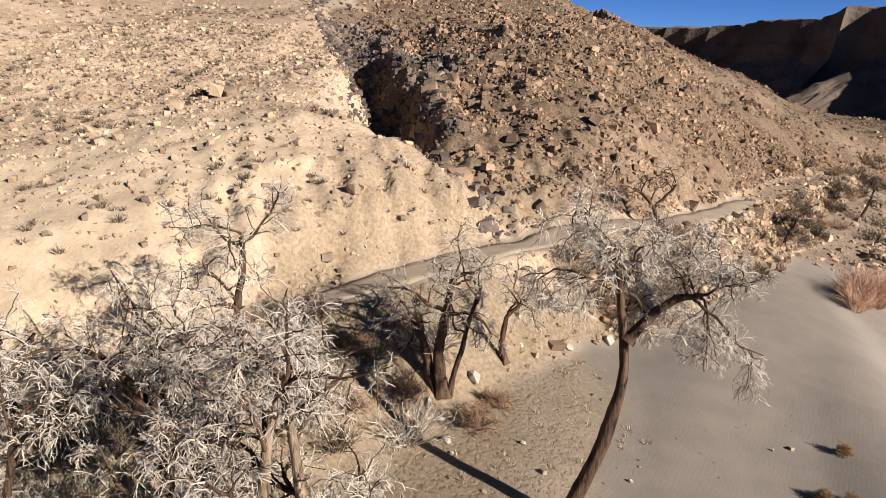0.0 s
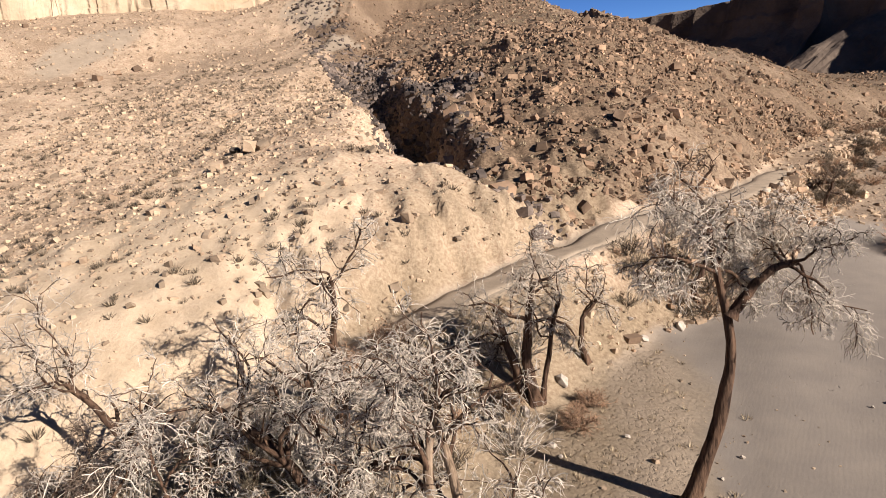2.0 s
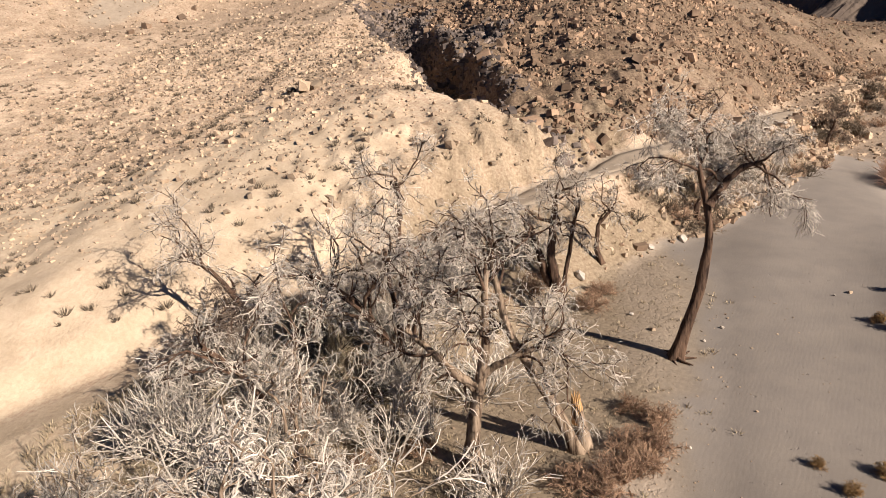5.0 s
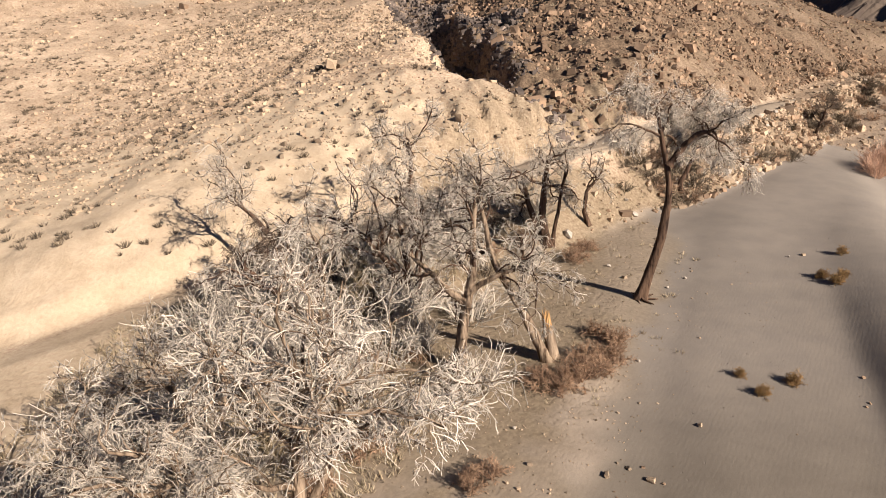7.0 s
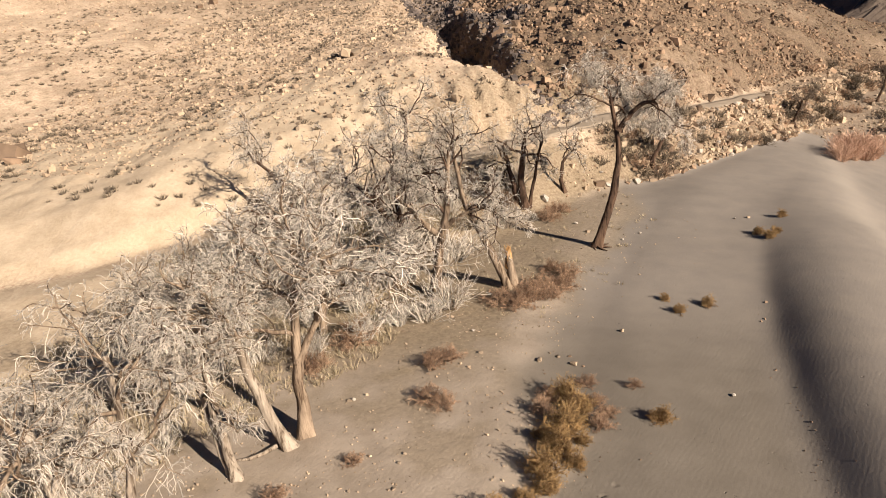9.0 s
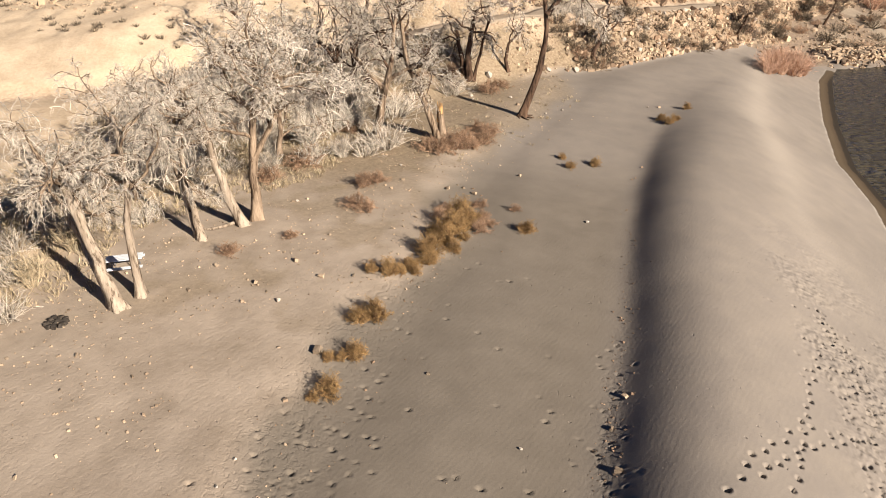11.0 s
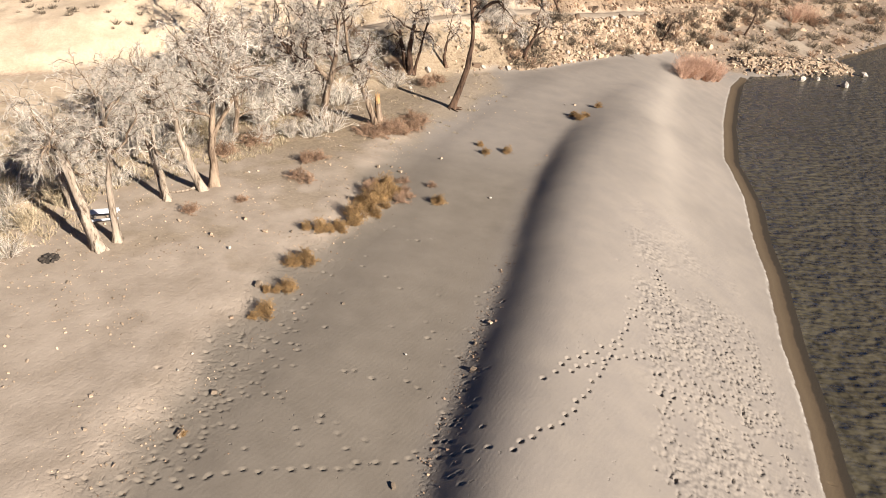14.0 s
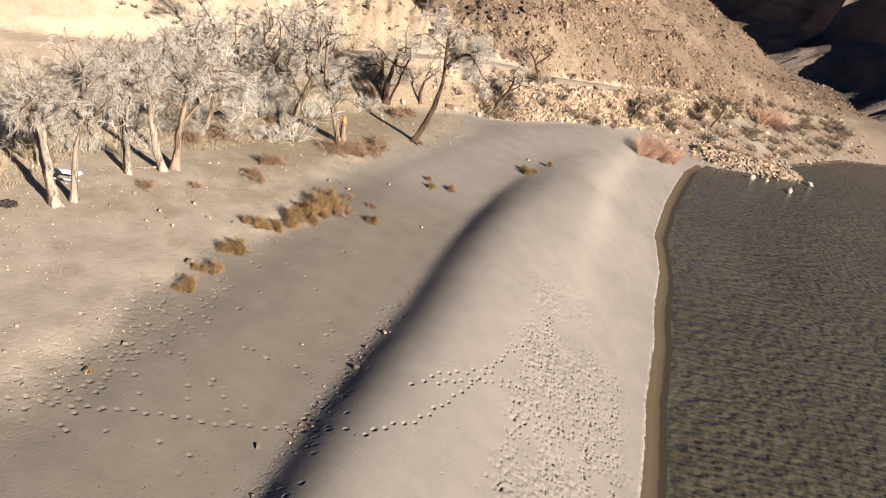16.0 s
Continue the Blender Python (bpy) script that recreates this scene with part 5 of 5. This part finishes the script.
for x, y, size in ((-0.6, 33.0, 1.3), (-3.0, 29.6, 0.9), (-4.0, 28.2, 0.7), (8.6, 42.6, 1.2), (5.4, 39.8, 0.9), (0.5, 32.2, 0.6), (-1.7, 27.2, 0.7), (-3.3, 27.9, 0.6), (-2.2, 29.0, 0.5), (-1.3, 26.2, 0.4), (4.8, 41.0, 0.7), (2.4, 27.8, 0.45), (-11.8, 18.2, 0.6), (-12.5, 17.6, 0.7)):
    rock(x, y, size * 0.85, "pale", "pale cream boulder on the ground by the trees", "pale boulders by the trees")
for x, y, size in ((-5.35, -10.3, 0.38), (-6.5, -13.1, 0.34), (-3.35, -11.7, 0.36), (-4.6, -14.5, 0.4), (-1.2, -17.9, 0.5), (-1.7, -25.0, 0.2), (-1.7, -26.4, 0.2), (0.5, -27.2, 0.36), (0.3, -30.0, 0.42), (9.9, -30.3, 0.3), (0.8, 2.7, 0.4), (2.7, 2.7, 0.4), (1.8, 3.4, 0.25), (-2.6, 3.0, 0.28), (3.4, 25.4, 0.35), (6.3, 24.2, 0.3), (5.5, 7.0, 0.3), (10.7, 0.4, 0.3), (7.8, 26.0, 0.35), (16.4, 31.0, 0.3), (17.6, 31.4, 0.35), (8.5, -21.5, 0.2), (4.0, -18, 0.18), (12.6, -17.4, 0.3), (12.0, -19.5, 0.25), (12.2, -22.0, 0.3), (-8.5, -2.5, 0.3), (-3.5, 5.8, 0.3), (3.2, 13.2, 0.3)):
    rock(x, y, size * 0.85, "tan" if scatter.random() < 0.5 else "pale", "small loose stone on sand", "loose stones on the sand", sink=0.05)
for x, y, size, z in ((65.9, 80.3, 1.9, 0.0), (59.0, 82.0, 1.7, 0.0), (72.9, 91.2, 1.6, 0.0), (62.5, 84.0, 1.1, 0.0), (70, 92.5, 1.0, 0.0)):
    rock(x, y, size, "pale", "pale boulder standing in the river", "boulders in the river", z=z)
for i in range(110):
    k = scatter.random()
    x, y = 51 + 19 * k + scatter.normal(0, 1.0), 86.5 + 8 * k + scatter.normal(0, 2.0)
    # every fourth boulder is near-black, in place of shadowed gaps between the stones
    rock(x, y, scatter.uniform(0.4, 0.95), ("tan", "dark", "brown", "tan")[i % 4], "rough boulder of the rock bar by the river", "boulders of the rock bar", z=max(ground_z(x, y), -0.1), name="river_boulder")
count = 0
while count < 150:
    x = scatter.uniform(8, 50)
    y = float(np.interp(x, ROAD_X, ROAD_Y)) - scatter.uniform(2.2, 9) * 1.35
    if beach_height(np.array([x]), np.array([y]))[0] > hill_height(np.array([x]), np.array([y]))[0] + 0.4:
        continue
    rock(x, y, scatter.uniform(0.4, 0.95), ("tan", "pale", "tan", "brown")[count % 4], "angular stone on the bank below the road", "stones on the bank", name="bank_stone")
    count += 1
# single boulders on the hillside
big = [(-28.4, 63.4, 2.0), (-30.5, 56.5, 1.6), (-11.5, 39.4, 1.6), (-37, 47, 1.2), (-52, 62, 1.6), (-22, 60, 1.3), (1.0, 58.5, 2.0), (9.0, 70, 2.6), (24, 80.5, 2.2), (28.5, 87, 1.8), (16, 75, 2.2), (-1.5, 56.0, 1.8), (-4.5, 60, 2.2), (13, 66, 1.6), (5, 75, 2.2), (20, 92, 2.0), (-2, 86, 2.0), (10, 100, 2.4)]
for x, y, size in big:
    rock(x, y, size * 0.65, "tan" if x < -8 else "brown", "large weathered boulder on the hillside", "boulders on the hillside", sink=0.1, name="boulder")
# the near-black stone takes the place of a shadowed cavity by the tan one
for x, y, size, key, what in ((-31.4, 63.7, 1.7, "dark", "dark stone standing in for a shaded hollow"), (-29.8, 63.3, 2.1, "tan", "tan boulder beside the dark stone set for a hollow")):
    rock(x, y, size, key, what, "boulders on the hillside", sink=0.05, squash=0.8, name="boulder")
for x, y, size in ((-83, 126, 3.2), (-81.5, 131, 2.6), (-80, 136, 3.0), (-84.5, 122, 2.4), (-79, 141, 2.2), (-112, 150, 2.4), (-104, 148, 2.0)):
    rock(x, y, size * 0.55, "brown", "brown ledge block on the upper hillside", "boulders on the hillside", sink=0.15, name="boulder")
for x, y, size in ((-60.5, 33.5, 3.4), (-63, 36.5, 2.6), (-58, 31.0, 1.8), (-66, 33, 2.4), (-69, 38.5, 1.8)):
    rock(x, y, size, "brown", "reddish-brown boulder half sunk in the slope", "boulders on the hillside", sink=0.2, name="boulder")
for x, y, size in ((-73.5, 51, 0.9), (-71.5, 52, 0.7), (-75.5, 53, 0.8)):
    rock(x, y, size, "tan", "tan rock on the dry hillside", "boulders on the hillside", name="boulder")
count = 0
while count < 200:
    x, y = scatter.uniform(-45, 45), scatter.uniform(40, 115)
    s = float(road_distance(np.array([x]), np.array([y]))[0])
    axis = float(np.interp(y, GULLY_Y, GULLY_X))
    right = x > axis - 1
    if s < 3 or (not right and scatter.random() < 0.75):
        continue
    near = right and x - axis < 9 and y < 80
    rock(x, y, scatter.uniform(0.45, 1.5 if near else 1.0) * (1.5 if right and scatter.random() < 0.3 else 1.0), "brown" if right else "tan", "weathered brown boulder of the scree slope" if right else "tan boulder on the dry hillside", "boulders on the hillside", name="boulder")
    count += 1


def spread(rng, n, x0, x1, y0, y1, test):
    p = np.stack([rng.uniform(x0, x1, n), rng.uniform(y0, y1, n)], -1)
    return p[test(p[:, 0], p[:, 1])]


def gully_side(x, y):
    return x - np.interp(y, GULLY_Y, GULLY_X)


def stuff(ob, label, category):
    return tagged(ob, label, category, kind="stuff")


field = np.random.default_rng(8)
def scree(x, y):
    return (road_distance(x, y) > 2.2) & (gully_side(x, y) > -3.5) & (rough(x, y, 9, 81) + 0.4 * rough(x, y, 3, 83) > -0.6)


p = np.concatenate([spread(field, 46000, -38, 60, 45, 128, scree), spread(field, 15000, 0, 120, 100, 330, scree), spread(field, 9000, -90, 0, 95, 200, scree)])
size = (0.115 + 0.115 * field.exponential(1.0, len(p))) * (1 + 0.004 * p[:, 1]) * np.where(gully_side(p[:, 0], p[:, 1]) < 12, 1.25, 1.0)
by_gully = gully_side(p[:, 0], p[:, 1]) + 4 * rough(p[:, 0], p[:, 1], 5, 93) < np.interp(p[:, 1], [45, 60, 85, 120], [5, 8, 11, 8])
stuff(rock_field("gully_rubble", p[by_gully], np.clip(size[by_gully], 0.12, 1.0), rock_grey, field), "dark grey-brown rubble along the gully", "rubble")
p, size = p[~by_gully], size[~by_gully]
stuff(rock_field("scree_stones", p, np.clip(size, 0.12, 1.1), rock_brown, field), "brown scree stones on the hillside", "stones")
def strewn(x, y):
    s = road_distance(x, y) + 3 * rough(x, y, 5, 88)
    share = 0.25 + 0.75 * np.maximum(fade(s, 3, 24), 0.6 * fade(x, -18, -13))
    return (s > 4 - 1.5 * fade(x, -18, -13)) & (gully_side(x, y) < 0) & (0.5 + 0.5 * rough(x, y, 0.43, 89) + 0.35 * rough(x, y, 9, 82) < share)


p = np.concatenate([spread(field, 20000, -75, 5, 25, 115, strewn), spread(field, 11000, -135, 0, 75, 195, strewn)])
size = (0.08 + 0.085 * field.exponential(1.0, len(p))) * (1 + 0.006 * p[:, 1])
stuff(rock_field("hill_stones", p, np.clip(size, 0.1, 0.75), rock_tan, field), "tan stones strewn over the dry hillside", "stones")
p = spread(field, 900, -12, 9, 6, 44, lambda x, y: (road_distance(x, y) < -2) & (x < np.interp(y, EDGE_Y, EDGE_X) + 2 + 1.5 * rough(x, y, 3, 90)))
stuff(rock_field("dirt_stones", p, np.clip(0.04 + 0.03 * field.exponential(1.0, len(p)), 0, 0.2), rock_tan, field), "small stones in the dirt under the trees", "stones")
p = spread(field, 600, -14, 14, -35, 46, lambda x, y: (x < np.interp(y, EDGE_Y, EDGE_X) + 8) & (road_distance(x, y) < -2) & (rough(x, y, 6, 85) > 0.0))
q = spread(field, 4200, -18, 4, -34, 12, lambda x, y: (x < np.interp(y, EDGE_Y, EDGE_X) + 0.5) & (rough(x, y, 3, 96) + 0.5 * rough(x, y, 1.2, 97) > -0.15))
stuff(rock_field("soil_clods", q, np.clip(0.03 + 0.028 * field.exponential(1.0, len(q)), 0, 0.16), rock_tan, field, 0.05), "small clods and chips of wood on the sandy soil", "clods")
stuff(rock_field("pebbles", p, 0.035 + 0.03 * field.exponential(1.0, len(p)), rock_tan, field), "small pebbles scattered over the sand", "pebbles")
x = field.uniform(1, 75, 16000)
y = np.interp(x, ROAD_X, ROAD_Y) - field.uniform(2.2, 14, 16000) * 1.35
p = np.stack([x, y], -1)[(hill_height(x, y) > beach_height(x, y) - 0.2) & (field.random(16000) < 0.12 + 0.88 * fade(x, 6, 15))]
k = field.random(2600)
heap = np.stack([50 + 19.5 * k + field.normal(0, 1.2, 2600), 88.5 + 7.5 * k + field.normal(0, 2.6, 2600)], -1)
heap = heap[height(heap[:, 0], heap[:, 1]) > -0.35]
stuff(rock_field("bar_rubble", heap, np.clip(0.2 + 0.16 * field.exponential(1.0, len(heap)), 0, 0.8), rock_tan, field), "angular tan rubble of the rock bar in the river", "rubble")
size = np.clip(0.14 + 0.15 * field.exponential(1.0, len(p)), 0, 1.1)
stuff(rock_field("bank_rubble", p[::3], size[::3], rock_brown, field), "brown rubble on the bank below the road", "rubble")
stuff(rock_field("pale_bank_rubble", np.delete(p, np.s_[::3], 0), np.delete(size, np.s_[::3]), rock_tan, field), "tan rubble on the bank below the road", "rubble")

p = spread(field, 6000, 30, 105, 74, 165, lambda x, y: (shore_distance(x, y) > 0.5) & (road_distance(x, y) < 3) & (y > np.interp(x, [30, 37, 44, 50], [80, 76, 79, 83])) & (np.hypot((x - 63 + 0.25 * (y - 111)) / 3.8, (y - 111) / 11.5) > 1))
stuff(rock_field("shelf_rubble", p, np.clip(0.16 + 0.16 * field.exponential(1.0, len(p)), 0, 1.1), rock_tan, field), "tan rubble on the shelf beside the river", "rubble")
base_y = field.normal(-22, 12, 420)
p = np.stack([np.interp(base_y, BASE_Y, BASE_X) + field.normal(0.0, 0.35, 420), base_y], -1)
edge_y = field.uniform(-36, 4, 260)
p = np.concatenate([p, np.stack([np.interp(edge_y, EDGE_Y, EDGE_X) + field.normal(0.2, 1.3, 260), edge_y], -1)])
stuff(rock_field("clods", p, np.clip(0.022 + 0.024 * field.exponential(1.0, len(p)), 0, 0.16), rock_brown, field), "small dark clods and bits of driftwood along the sand", "clods")


def tufts(name, places, sizes, blades, mat, rng, lean=0.7):
    """Many small dry tufts of pointed blades in one mesh."""
    n = len(places)
    a = rng.random((n, blades)) * 6.283
    r = rng.random((n, blades)) ** 0.5
    z0 = height(places[:, 0], places[:, 1])[:, None]
    s = sizes[:, None]
    fx, fy = places[:, :1] + 0.45 * s * r * np.cos(a), places[:, 1:] + 0.45 * s * r * np.sin(a)
    tx, ty = fx + lean * s * r * np.cos(a), fy + lean * s * r * np.sin(a)
    tz = z0 + s * (0.45 + 0.6 * rng.random((n, blades))) * (1.1 - 0.5 * r)
    b = rng.random((n, blades)) * 6.283
    w = 0.07 * s
    base1 = np.stack([fx + w * np.cos(b), fy + w * np.sin(b), z0 - 0.05 + 0 * fx], -1)
    base2 = np.stack([fx - w * np.cos(b), fy - w * np.sin(b), z0 - 0.05 + 0 * fx], -1)
    top = np.stack([tx, ty, tz], -1)
    verts = np.stack([base1, base2, top], 2).reshape(-1, 3)
    return part(name, mesh_of(name, verts, np.arange(len(verts)).reshape(-1, 3)), mat)


p = spread(field, 4200, -110, 20, 20, 130, lambda x, y: (road_distance(x, y) > 4) & (gully_side(x, y) < 2) & (rough(x, y, 7, 86) > -0.2))
stuff(tufts("hill_shrubs", p, 0.35 + 0.4 * field.random(len(p)) ** 2, 34, bush_olive, field), "small olive-brown shrubs dotting the hillside", "shrubs")
p = spread(field, 4200, -10, 100, 48, 220, lambda x, y: (road_distance(x, y) > 3) & (gully_side(x, y) > 0))
stuff(tufts("scree_grass", p, 0.3 + 0.35 * field.random(len(p)), 18, straw, field), "dry straw grass between scree stones", "grass")
p = spread(field, 11000, -30, 4, -26, 46, lambda x, y: (road_distance(x, y) < -2) & (x < np.interp(y, [-26, -4, 2, 40], [-17, -15, -11, -5]) + 3 * rough(x, y, 5, 87)))
stuff(tufts("dry_grass", p, 0.25 + 0.3 * field.random(len(p)), 14, straw, field), "dry straw grass under the trees", "grass")
p = spread(field, 500, -10, 10, 8, 46, lambda x, y: (road_distance(x, y) < -2) & (x < np.interp(y, EDGE_Y, EDGE_X) + 1 + 2 * rough(x, y, 3, 91)) & (rough(x, y, 2.2, 92) > 0))
stuff(tufts("dirt_grass", p, 0.2 + 0.25 * field.random(len(p)), 14, straw, field), "thin dry grass on the dirt by the beach", "grass")
p = spread(field, 3000, 2, 66, 40, 122, lambda x, y: (road_distance(x, y) < -2) & (hill_height(x, y) > beach_height(x, y)) & (shore_distance(x, y) > 4))
stuff(tufts("bank_grass", p, 0.35 + 0.4 * field.random(len(p)), 18, straw, field), "dry grass on the rocky bank", "grass")
